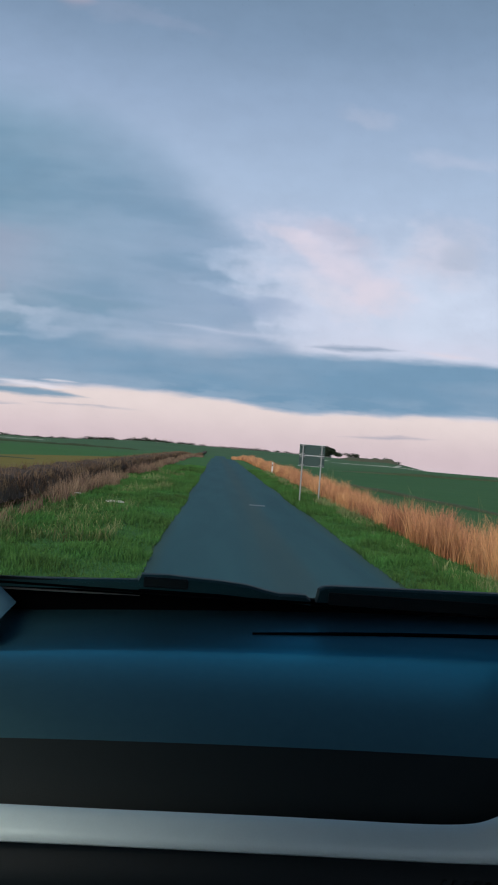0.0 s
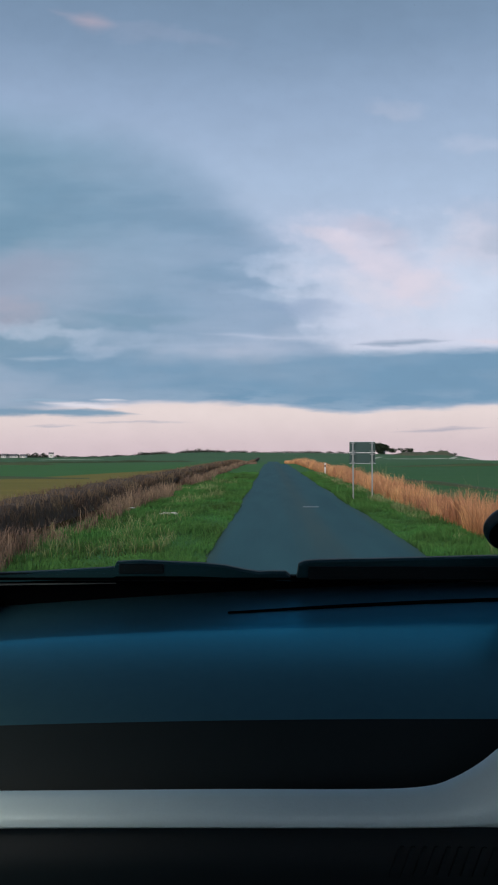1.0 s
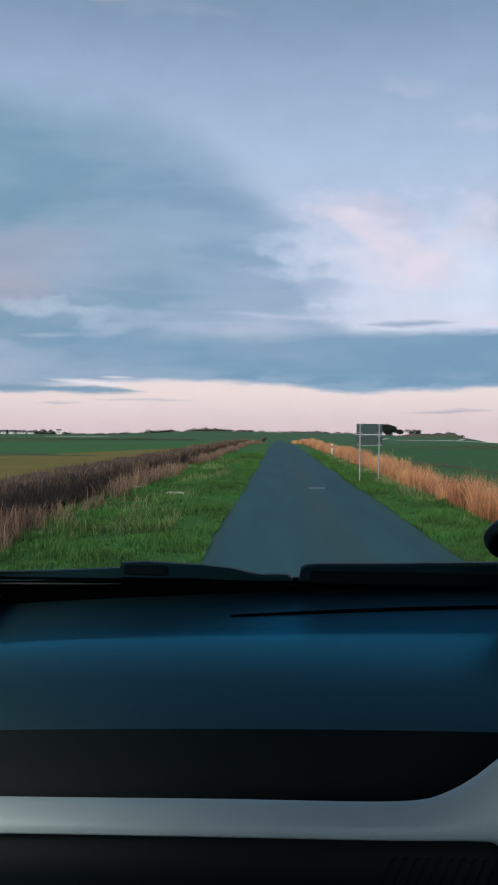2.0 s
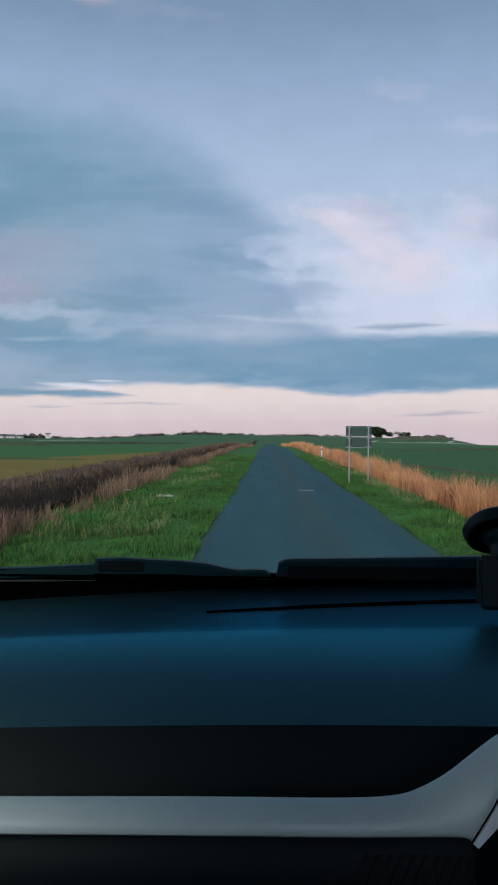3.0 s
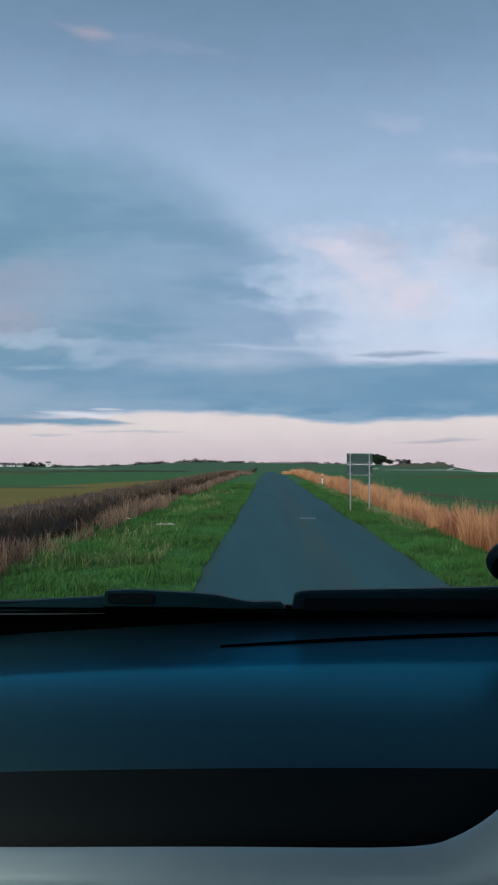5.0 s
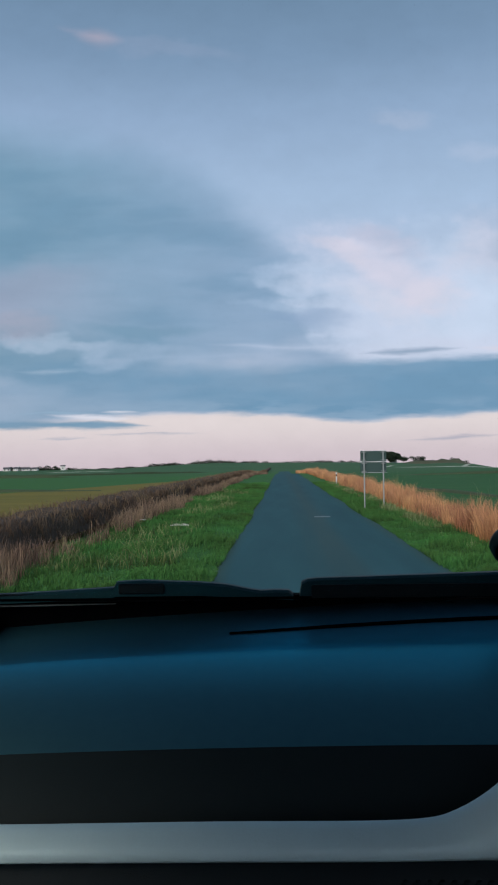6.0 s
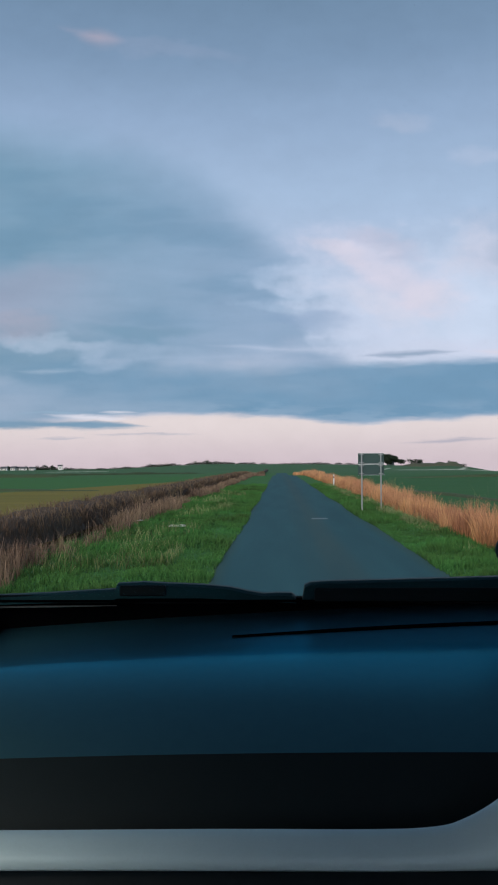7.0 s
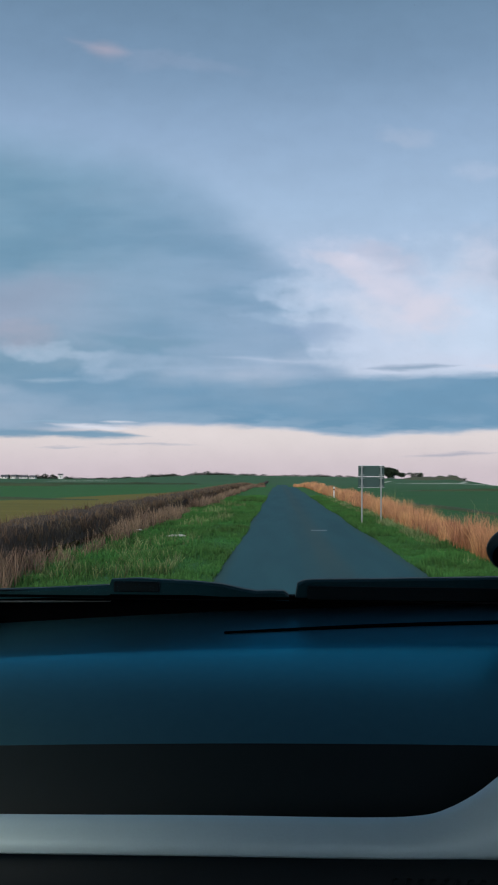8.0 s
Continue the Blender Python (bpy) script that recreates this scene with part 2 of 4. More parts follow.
def blades(name, roots, tips, vary=0.35):
    """Grass, reeds or twigs: colour from stem to tip, differing from blade to blade."""
    m, n = material(name)
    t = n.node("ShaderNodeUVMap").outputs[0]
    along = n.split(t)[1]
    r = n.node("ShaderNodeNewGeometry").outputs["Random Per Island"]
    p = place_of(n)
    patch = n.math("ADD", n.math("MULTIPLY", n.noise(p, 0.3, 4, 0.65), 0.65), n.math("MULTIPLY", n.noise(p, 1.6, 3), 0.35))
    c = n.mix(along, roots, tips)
    dark = n.node("ShaderNodeHueSaturation")
    n.put(dark.inputs["Color"], c)
    n.put(dark.inputs["Value"], n.math("ADD", n.math("MULTIPLY_ADD", r, vary * 2, 1 - vary), n.math("MULTIPLY", n.math("SUBTRACT", patch, 0.5), 3.0)))
    n.put(dark.inputs["Hue"], n.math("MULTIPLY_ADD", patch, 0.14, 0.43))
    finish(n, dark.outputs[0], 0.75, spec=0.2)
    return m


def asphalt_material():
    m, n = material("worn_asphalt")
    p = place_of(n)
    x, y, z = n.split(p)
    grit, blot = n.noise(p, 70, 4), n.noise(n.xyz(n.math("MULTIPLY", x, 1.2), n.math("MULTIPLY", y, 0.12), 0), 1.0, 4)
    rut = n.noise(n.xyz(n.math("MULTIPLY", x, 2.4), n.math("MULTIPLY", y, 0.02), 3), 1.0, 2)
    c = n.mix(n.math("MULTIPLY_ADD", blot, 1.4, -0.2, clamp=True), (0.026, 0.098, 0.127), (0.045, 0.149, 0.184))
    crown = n.step(n.math("ABSOLUTE", n.math("SUBTRACT", n.math("ADD", x, n.math("MULTIPLY", rut, 0.9)), 1.45)), 0.75, 0.05)
    c = n.mix(n.math("MULTIPLY", n.math("MULTIPLY", crown, blot), 0.65, clamp=True), c, (0.080, 0.112, 0.102))
    kerb = n.math("ADD", n.step(n.math("ADD", x, n.math("MULTIPLY", blot, 0.3)), -0.75, -1.15), n.step(n.math("SUBTRACT", x, n.math("MULTIPLY", blot, 0.3)), 2.25, 2.75), clamp=True)
    c = n.mix(n.math("MULTIPLY", kerb, 0.55), c, (0.07, 0.105, 0.06))
    c = n.mix(n.math("MULTIPLY", grit, 0.25), c, (0.05, 0.06, 0.07))
    finish(n, c, n.math("MULTIPLY_ADD", grit, 0.15, 0.8), bump=grit, height=0.006, spec=0.1)
    return m


def ground_material():
    """Fields, divided by hedge lines, out to the ridge."""
    m, n = material("fields")
    p = place_of(n)
    x, y, z = n.split(p)
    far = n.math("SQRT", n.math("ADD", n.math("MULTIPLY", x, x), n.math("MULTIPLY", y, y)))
    soil, tuft = n.noise(p, 0.03, 4), n.noise(p, 0.6, 4)
    rows = n.math("MULTIPLY_ADD", n.noise(n.xyz(n.math("MULTIPLY", x, 0.02), n.math("MULTIPLY", y, 0.35), 0), 1.0, 4, 0.7), 2.0, -0.5, clamp=True)
    green = n.mix(soil, (0.038, 0.155, 0.040), (0.065, 0.21, 0.058))
    deep = n.mix(rows, (0.028, 0.125, 0.038), (0.048, 0.17, 0.052))
    olive = n.mix(rows, (0.135, 0.170, 0.03), (0.27, 0.245, 0.05))
    olive = n.mix(n.math("MULTIPLY", n.step(x, -38.0, -9.0), 0.4), olive, n.mix(soil, (0.22, 0.16, 0.04), (0.32, 0.18, 0.06)))
    left = n.step(x, -5.2, -6.6)
    bend = n.math("ADD", n.math("MULTIPLY_ADD", x, 4.2, 152.0), n.math("MULTIPLY", soil, 8))
    stubble = n.math("MULTIPLY", left, n.step(n.math("SUBTRACT", y, bend), 3.0, -3.0))
    c = n.mix(n.step(x, 4, 9), green, deep)
    c = n.mix(stubble, c, olive)
    # distance haze, painted into the green of the far fields
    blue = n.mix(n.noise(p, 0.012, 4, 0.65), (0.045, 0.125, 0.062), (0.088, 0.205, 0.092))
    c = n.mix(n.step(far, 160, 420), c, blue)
    c = n.mix(n.math("MULTIPLY", tuft, 0.3), c, (0.03, 0.06, 0.02))
    finish(n, c, 0.85, bump=tuft, height=0.08, spec=0.15)
    return m


ASPHALT, FIELD = asphalt_material(), ground_material()
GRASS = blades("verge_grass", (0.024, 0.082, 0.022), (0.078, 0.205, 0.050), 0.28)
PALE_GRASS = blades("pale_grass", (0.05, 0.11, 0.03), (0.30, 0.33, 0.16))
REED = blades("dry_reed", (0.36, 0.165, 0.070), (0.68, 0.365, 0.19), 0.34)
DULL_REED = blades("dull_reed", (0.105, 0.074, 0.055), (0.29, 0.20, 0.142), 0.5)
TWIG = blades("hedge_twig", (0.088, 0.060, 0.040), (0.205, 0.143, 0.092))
LEAF = blades("leaf", (0.016, 0.030, 0.018), (0.030, 0.048, 0.026), 0.25)
BARK = plain("bark", (0.06, 0.045, 0.035), 0.9, grain=8, depth=0.01)
PAINT = plain("worn_line_paint", (0.15, 0.21, 0.235), 0.7, grain=20, vary=0.3)
BLACK = plain("black_rubber", (0.004, 0.010, 0.012), 0.6, grain=200, spec=0.15)
# sky's blue sheen on dark plastic, put into the base colours of top and shelf
DASH = plain("sky_sheen_satin_plastic", (0.122, 0.308, 0.336), 0.38, 0.9, grain=900, depth=0.0002, vary=0.1, spec=0.05, tint=(0.20, 0.58, 0.85))
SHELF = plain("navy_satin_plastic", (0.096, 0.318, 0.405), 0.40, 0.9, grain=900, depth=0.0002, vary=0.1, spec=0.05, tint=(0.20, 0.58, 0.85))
PIANO = plain("gloss_black_plastic", (0.004, 0.006, 0.008), 0.12, grain=30, depth=0.0)
RIM = plain("bright_rim", (0.66, 0.76, 0.80), 0.30, 0.15, grain=100)
CAM_PLASTIC = plain("charcoal_camera_plastic", (0.012, 0.034, 0.040), 0.42, grain=300, spec=0.3)
# darker copy for the dashboard face: the cab's shade is put into its colour
DASH_FACE_SHADE = plain("face_shade_plastic", (0.016, 0.025, 0.026), 0.55, grain=900, depth=0.0003, vary=0.1, spec=0.12)
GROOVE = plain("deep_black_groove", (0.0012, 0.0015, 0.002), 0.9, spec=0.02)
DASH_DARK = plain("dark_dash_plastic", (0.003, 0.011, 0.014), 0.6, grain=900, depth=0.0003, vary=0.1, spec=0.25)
SILVER = plain("satin_silver_trim", (0.63, 0.84, 0.85), 0.45, 0.1, grain=400, depth=0.0002, vary=0.08)
SEAL_GLINT = plain("grey_seal_highlight", (0.06, 0.075, 0.075), 0.5, grain=200)
HEADLINER = plain("dark_headliner", (0.018, 0.019, 0.019), 0.9, grain=120)
LINING = plain("grey_lining", (0.055, 0.058, 0.057), 0.85, grain=120)
PILLAR = plain("light_pillar_plastic", (0.10, 0.26, 0.33), 0.6, grain=300)
VAN_PAINT = plain("white_van_paint", (0.6, 0.62, 0.63), 0.3, grain=20)
GALV = plain("galvanised_steel", (0.42, 0.44, 0.44), 0.45, 0.6, grain=30)
SIGN_BACK = plain("grey_sign_back", (0.045, 0.088, 0.082), 0.55, 0.2, grain=12)
WHITE_EDGE = plain("pale_sign_edge", (0.75, 0.77, 0.78), 0.4, grain=30)
WHITEWASH = plain("whitewashed_wall", (0.75, 0.74, 0.72), 0.8, grain=2)
SLATE = plain("slate_roof", (0.10, 0.105, 0.12), 0.7, grain=3)
PANE = plain("dark_window", (0.03, 0.035, 0.045), 0.15, grain=3)
LITTER = plain("white_plastic", (0.72, 0.72, 0.72), 0.5, grain=30)
TRACK = plain("pale_track_dirt", (0.46, 0.50, 0.42), 0.9, grain=0.5, vary=0.2)
BANK = plain("scrubby_brown_bank", (0.085, 0.095, 0.062), 0.9, grain=0.5, vary=0.45)
SCRUB = plain("scrub_bank", (0.055, 0.085, 0.042), 0.9, grain=0.6, vary=0.4)


def glass_material():
    m, n = material("windscreen_glass")
    thin, gloss = n.node("ShaderNodeBsdfTransparent"), n.node("ShaderNodeBsdfGlossy")
    thin.inputs[0].default_value = (0.96, 0.985, 0.985, 1)
    gloss.inputs["Roughness"].default_value = 0.02
    fres = n.node("ShaderNodeFresnel")
    fres.inputs[0].default_value = 1.3
    s = n.node("ShaderNodeMixShader")
    n.put(s.inputs[0], n.math("MULTIPLY", fres.outputs[0], 0.03))
    n.tree.links.new(thin.outputs[0], s.inputs[1])
    n.tree.links.new(gloss.outputs[0], s.inputs[2])
    n.tree.links.new(s.outputs[0], n.node("ShaderNodeOutputMaterial").inputs[0])
    return m


GLASS = glass_material()


# ---- mesh helpers ----
def mesh_of(bm, name, mat, smooth=False):
    me = bpy.data.meshes.new(name)
    bmesh.ops.recalc_face_normals(bm, faces=bm.faces)
    bm.to_mesh(me)
    bm.free()
    me.materials.append(mat)
    if smooth:
        me.polygons.foreach_set("use_smooth", [True] * len(me.polygons))
    return me


def part(name, bm, mat, parent=None, label="", smooth=False):
    """Links a bmesh as one mesh object under a thing or a part."""
    ob = new(name, mesh_of(bm, name, mat, smooth))
    if parent:
        ob.parent = parent
    return tagged(ob, label)


def box(x0, x1, y0, y1, z0, z1, bevel=0.0, segments=2):
    bm = bmesh.new()
    bmesh.ops.create_cube(bm, size=1)
    for k in bm.verts:
        k.co = Vector(((x0 + x1) / 2 + k.co.x * (x1 - x0), (y0 + y1) / 2 + k.co.y * (y1 - y0), (z0 + z1) / 2 + k.co.z * (z1 - z0)))
    if bevel:
        bmesh.ops.bevel(bm, geom=bm.edges[:], offset=bevel, segments=segments, affect="EDGES")
    return bm


def tube(a, b, r0, r1=None, sides=10):
    """A tapered round bar from a to b."""
    r1 = r0 if r1 is None else r1
    a, b = Vector(a), Vector(b)
    bm = bmesh.new()
    bmesh.ops.create_cone(bm, cap_ends=True, segments=sides, radius1=r0, radius2=r1, depth=(b - a).length)
    bm.transform(Matrix.Translation((a + b) / 2) @ (b - a).to_track_quat("Z", "Y").to_matrix().to_4x4())
    return bm


def loft(rows, close=False):
    """A skin over rows of points, each row as long as the next."""
    bm = bmesh.new()
    grid = [[bm.verts.new(p) for p in row] for row in rows]
    for a, b in zip(grid, grid[1:]):
        n = len(a)
        for i in range(n if close else n - 1):
            bm.faces.new((a[i], a[(i + 1) % n], b[(i + 1) % n], b[i]))
    return bm


def slab(outline, depth, axis=(0, 1, 0)):
    """A flat outline given depth along an axis."""
    bm = bmesh.new()
    f = bm.faces.new([bm.verts.new(p) for p in outline])
    out = bmesh.ops.extrude_face_region(bm, geom=[f])
    for k in out["geom"]:
        if isinstance(k, bmesh.types.BMVert):
            k.co += Vector(axis) * depth
    return bm


def empty(name, x, y, z, label, category, group="", kind=""):
    ob = new(name)
    ob.location = (x, y, z)
    return tagged(ob, label, category, group, kind)


def put_under(ob, parent):
    """Parents ob and keeps it where it stands."""
    ob.parent = parent
    ob.matrix_parent_inverse = stands(parent).inverted()
    return ob


def stands(ob):
    """Where ob stands in the world, through its parents."""
    return stands(ob.parent) @ ob.matrix_parent_inverse @ ob.matrix_basis if ob.parent else ob.matrix_basis.copy()


def blade_mesh(name, mat, x, y, z, height, width, lean, rng, bits=2):
    """Many blades, each a bent tapering strip, as one mesh; all arguments are arrays of one length."""
    n = len(x)
    turn = rng.uniform(0, math.tau, n)
    side = np.stack([np.cos(turn), np.sin(turn), np.zeros(n)], 1) * (width / 2)[:, None]
    way = rng.uniform(0, math.tau, n)
    out = np.stack([np.cos(way), np.sin(way), np.zeros(n)], 1) * (lean * height)[:, None]
    base = np.stack([x, y, z], 1)
    verts, uvs = [], []
    for k in range(bits + 1):
        t = k / bits
        mid = base + out * t ** 2 + np.array([0, 0, 1]) * (height * t * (1 - 0.25 * lean * t))[:, None]
        s = side * (1 - 0.85 * t)
        verts += [mid - s, mid + s]
        uvs += [np.full(n, t)] * 2
    rows = 2 * (bits + 1)
    co = np.stack(verts, 1).reshape(-1, 3)
    first = np.arange(n)[:, None] * rows
    quads = np.concatenate([first + np.array([2 * k, 2 * k + 1, 2 * k + 3, 2 * k + 2]) for k in range(bits)], 1).reshape(-1, 4)
    return raw_mesh(name, mat, co, quads, np.stack(uvs, 1).reshape(-1))


def raw_mesh(name, mat, co, quads, along=None):
    me = bpy.data.meshes.new(name)
    me.vertices.add(len(co))
    me.vertices.foreach_set("co", np.asarray(co, dtype=np.float32).reshape(-1))
    me.loops.add(quads.size)
    me.loops.foreach_set("vertex_index", quads.reshape(-1).astype(np.int32))
    me.polygons.add(len(quads))
    me.polygons.foreach_set("loop_start", np.arange(0, quads.size, 4, dtype=np.int32))
    if along is not None:
        layer = me.uv_layers.new(name="along")
        t = along[quads.reshape(-1)]
        layer.data.foreach_set("uv", np.stack([np.zeros_like(t), t], 1).reshape(-1).astype(np.float32))
    me.update()
    me.validate()
    me.materials.append(mat)
    return me


def stuff(name, me, label, category):
    return tagged(new(name, me), label, category, kind="stuff")


# ---- the land ----
RIDGE = [(-1500, -3), (-700, -5), (-500, -6), (-400, -6.0), (-300, -6.0), (-200, -1.0), (-137, 2), (-97, 2), (0, 1), (100, 0), (200, -2), (250, -4), (300, -2), (335, -7), (385, -18), (500, -22), (1500, -26)]


def smooth(a, b, t):
    k = np.clip((t - a) / (b - a), 0, 1)
    return k * k * (3 - 2 * k)


def land(x, y):
    """The height of the ground."""
    x, y = np.asarray(x, float), np.asarray(y, float)
    r = np.hypot(x, y)
    across = np.where(y > 1, x / np.maximum(y, 1) * P, np.sign(x) * 1500)
    crest = 1.93 + np.interp(across, [a for a, b in RIDGE], [b for a, b in RIDGE]) * 900 / P
    z = -1.3 * smooth(130, 240, y) * smooth(1200, 300, r)
    z = z - 0.12 * smooth(2.6, 4.5, np.abs(x - 0.8)) * smooth(60, 30, np.abs(x))
    z = z + (crest - z) * smooth(320, 900, r) * smooth(-300, 100, y)
    z = z - 46 * smooth(950, 3500, r)
    z = z + 0.25 * np.sin(x * 0.013 + 1) * np.sin(y * 0.011) * smooth(30, 120, np.abs(x))
    return z


def land_at(x, y):
    return float(land(x, y))


def build_ground():
    radii = np.concatenate([np.linspace(0, 40, 41), np.geomspace(42, 4200, 110)])
    turns = 360
    a = np.linspace(0, math.tau, turns, endpoint=False)
    R, A = np.meshgrid(radii[1:], a, indexing="ij")
    x, y = R * np.sin(A), R * np.cos(A)
    co = np.stack([x, y, land(x, y)], 2).reshape(-1, 3)
    co = np.concatenate([co, [[0, 0, 0]]])
    i, j = np.meshgrid(np.arange(len(radii) - 2), np.arange(turns), indexing="ij")
    k = (j + 1) % turns
    quads = np.stack([i * turns + j, i * turns + k, (i + 1) * turns + k, (i + 1) * turns + j], 2).reshape(-1, 4)
    j = np.arange(0, turns, 2)
    c = len(co) - 1
    cap = np.stack([np.full(len(j), c), j, j + 1, (j + 2) % turns], 1)
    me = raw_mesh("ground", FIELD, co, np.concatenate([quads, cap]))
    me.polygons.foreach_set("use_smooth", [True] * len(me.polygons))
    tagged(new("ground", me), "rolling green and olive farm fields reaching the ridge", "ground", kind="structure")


ROAD_L, ROAD_R = -1.18, 2.78


def edge_l(y):
    """The lane's grassy left edge, wandering."""
    return ROAD_L + 0.10 * noise.noise((y * 0.17, 2.2, 0.4)) + 0.04 * noise.noise((y * 0.6, 5.1, 0.2))


def edge_r(y):
    return ROAD_R + 0.11 * noise.noise((y * 0.14, 7.7, 0.9)) + 0.04 * noise.noise((y * 0.65, 1.3, 0.6))


def strip(name, mat, lefts, rights, ys, lift, label, category, across=6, raggedness=0.0, bulge=0.0):
    """A long ribbon along the lane between two lines."""
    rng = np.random.default_rng(5)
    rows = []
    for y, a, b in zip(ys, lefts, rights):
        t = np.linspace(0, 1, across)
        xs = a + (b - a) * t
        xs[0] += rng.uniform(-1, 1) * raggedness
        xs[-1] += rng.uniform(-1, 1) * raggedness
        rows.append([(float(px), float(y), land_at(px, y) + lift + bulge * math.sin(math.pi * tt)) for px, tt in zip(xs, t)])
    ob = part(name, loft(rows), mat, smooth=True)
    return tagged(ob, label, category, kind="structure")


build_ground()
YS = np.concatenate([np.linspace(-40, 40, 161), np.geomspace(41, 310, 110)])
strip("road", ASPHALT, np.full(len(YS), ROAD_L - 0.25), np.full(len(YS), ROAD_R + 0.25), YS, 0.05, "narrow worn blue-grey asphalt lane with a browner crown", "road", 9, 0.05, 0.03)
strip("verge_left", FIELD, np.full(len(YS), -5.6), [edge_l(y) for y in YS], YS, 0.059, "green grass verge beside the lane", "verge", 8, 0.03, 0.07)
strip("verge_right", FIELD, [edge_r(y) for y in YS], np.full(len(YS), 6.6), YS, 0.059, "green grass verge beside the lane", "verge", 8, 0.03, 0.07)


# ---- paint on the lane ----
def paint_mark(name, x0, x1, y0, y1, label):
    rng = np.random.default_rng(3)
    n = 14
    rows = []
    for i in range(n + 1):
        y = y0 + (y1 - y0) * i / n
        j = rng.uniform(-0.018, 0.018, 2)
        rows.append([(x, y, 0.088 + 0.004) for x in np.linspace(x0 + j[0], x1 + j[1], 4)])
    ob = part(name, loft(rows), PAINT)
    return tagged(ob, label, "road marking")


paint_mark("road_marking", 1.03, 1.56, 27.2, 27.8, "short worn white bar painted across the asphalt")


# ---- grass, reeds and hedge ----
def scatter(rng, n, x0, x1, y0, y1, power=1.0):
    """Random places in a strip, denser towards its near end."""
    y = np.where(rng.uniform(0, 1, n) < 0.1, rng.uniform(-14, y0, n), y0 + (y1 - y0) * rng.uniform(0, 1, n) ** power)
    return rng.uniform(x0, x1, n), y


def grass(name, seed, n, x0, x1, y0, y1, tall, mat, label, patchy=0.0, wide=0.011):
    rng = np.random.default_rng(seed)
    x, y = scatter(rng, n, x0, x1, y0, y1, 1.8)
    if patchy:
        keep = np.array([noise.noise((a * 0.5, b * 0.22, seed)) for a, b in zip(x, y)]) > patchy
        x, y = x[keep], y[keep]
    low, high = np.array([edge_l(b) for b in y]) + 0.05, np.array([edge_r(b) for b in y]) - 0.05
    keep = (x < low) | (x > high)
    x, y, low, high = x[keep], y[keep], low[keep], high[keep]
    clump = np.array([noise.noise((a * 1.3, b * 0.7, seed + 0.5)) + 0.6 * noise.noise((a * 3.1, b * 2.2, seed)) for a, b in zip(x, y)])
    h = rng.uniform(0.5, 1.0, len(x)) * tall * np.clip(1 + 1.5 * clump, 0.4, 2.6)
    e = np.where(x < 0, low, high)
    z = land(x, y) + 0.05 + 0.07 * np.sin(math.pi * np.clip(np.where(x < 0, (x + 5.6) / (e + 5.6), (x - e) / (6.6 - e)), 0, 1))
    wd = wide * (1 + abs(y) / 18)
    return stuff(name, blade_mesh(name, mat, x, y, z, h, wd, rng.uniform(0.1, 0.8, len(x)), rng), label, "grass")


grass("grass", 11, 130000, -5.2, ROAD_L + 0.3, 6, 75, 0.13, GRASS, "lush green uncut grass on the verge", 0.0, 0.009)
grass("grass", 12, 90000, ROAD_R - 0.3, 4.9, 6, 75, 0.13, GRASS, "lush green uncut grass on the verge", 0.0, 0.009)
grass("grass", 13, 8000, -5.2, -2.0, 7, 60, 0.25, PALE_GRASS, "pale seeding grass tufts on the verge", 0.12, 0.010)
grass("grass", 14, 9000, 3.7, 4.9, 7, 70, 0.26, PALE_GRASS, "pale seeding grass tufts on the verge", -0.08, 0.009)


def reeds(name, seed, n, x0, x1, y0, y1, tall, mat, label, patchy, wide=0.0095):
    rng = np.random.default_rng(seed)
    x, y = scatter(rng, n, x0, x1, y0, y1, 1.9)
    k = np.array([noise.noise((a * 0.25, b * 0.12, seed)) for a, b in zip(x, y)])
    keep = (k > patchy) & (abs(x) > 4.5 + np.array([0.55 * noise.noise((b * 0.22, seed, 1.1)) + 0.2 * noise.noise((b * 0.9, seed, 4.1)) for b in y]))
    x, y, k = x[keep], y[keep], k[keep]
    edge = np.clip(np.minimum(x - x0, x1 - x) / 0.5, 0.45, 1)
    tuft = np.array([noise.noise((a * 1.1, b * 0.55, seed + 3.3)) for a, b in zip(x, y)])
    h = rng.uniform(0.35, 1.0, len(x)) * tall * (0.95 + 0.4 * k + 0.55 * tuft) * edge
    return stuff(name, blade_mesh(name, mat, x, y, land(x, y) + 0.05, h, wide * (1 + abs(y) / 22), rng.uniform(0.02, 0.5, len(x)), rng, 3), label, "reeds")


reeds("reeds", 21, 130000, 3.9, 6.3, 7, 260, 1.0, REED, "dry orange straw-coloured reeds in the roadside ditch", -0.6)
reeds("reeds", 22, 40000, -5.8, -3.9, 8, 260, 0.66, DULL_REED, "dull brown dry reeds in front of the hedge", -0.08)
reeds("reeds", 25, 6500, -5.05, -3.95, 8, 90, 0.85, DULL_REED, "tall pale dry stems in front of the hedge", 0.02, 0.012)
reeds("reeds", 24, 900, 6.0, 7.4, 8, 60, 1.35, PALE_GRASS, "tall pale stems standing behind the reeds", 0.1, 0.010)


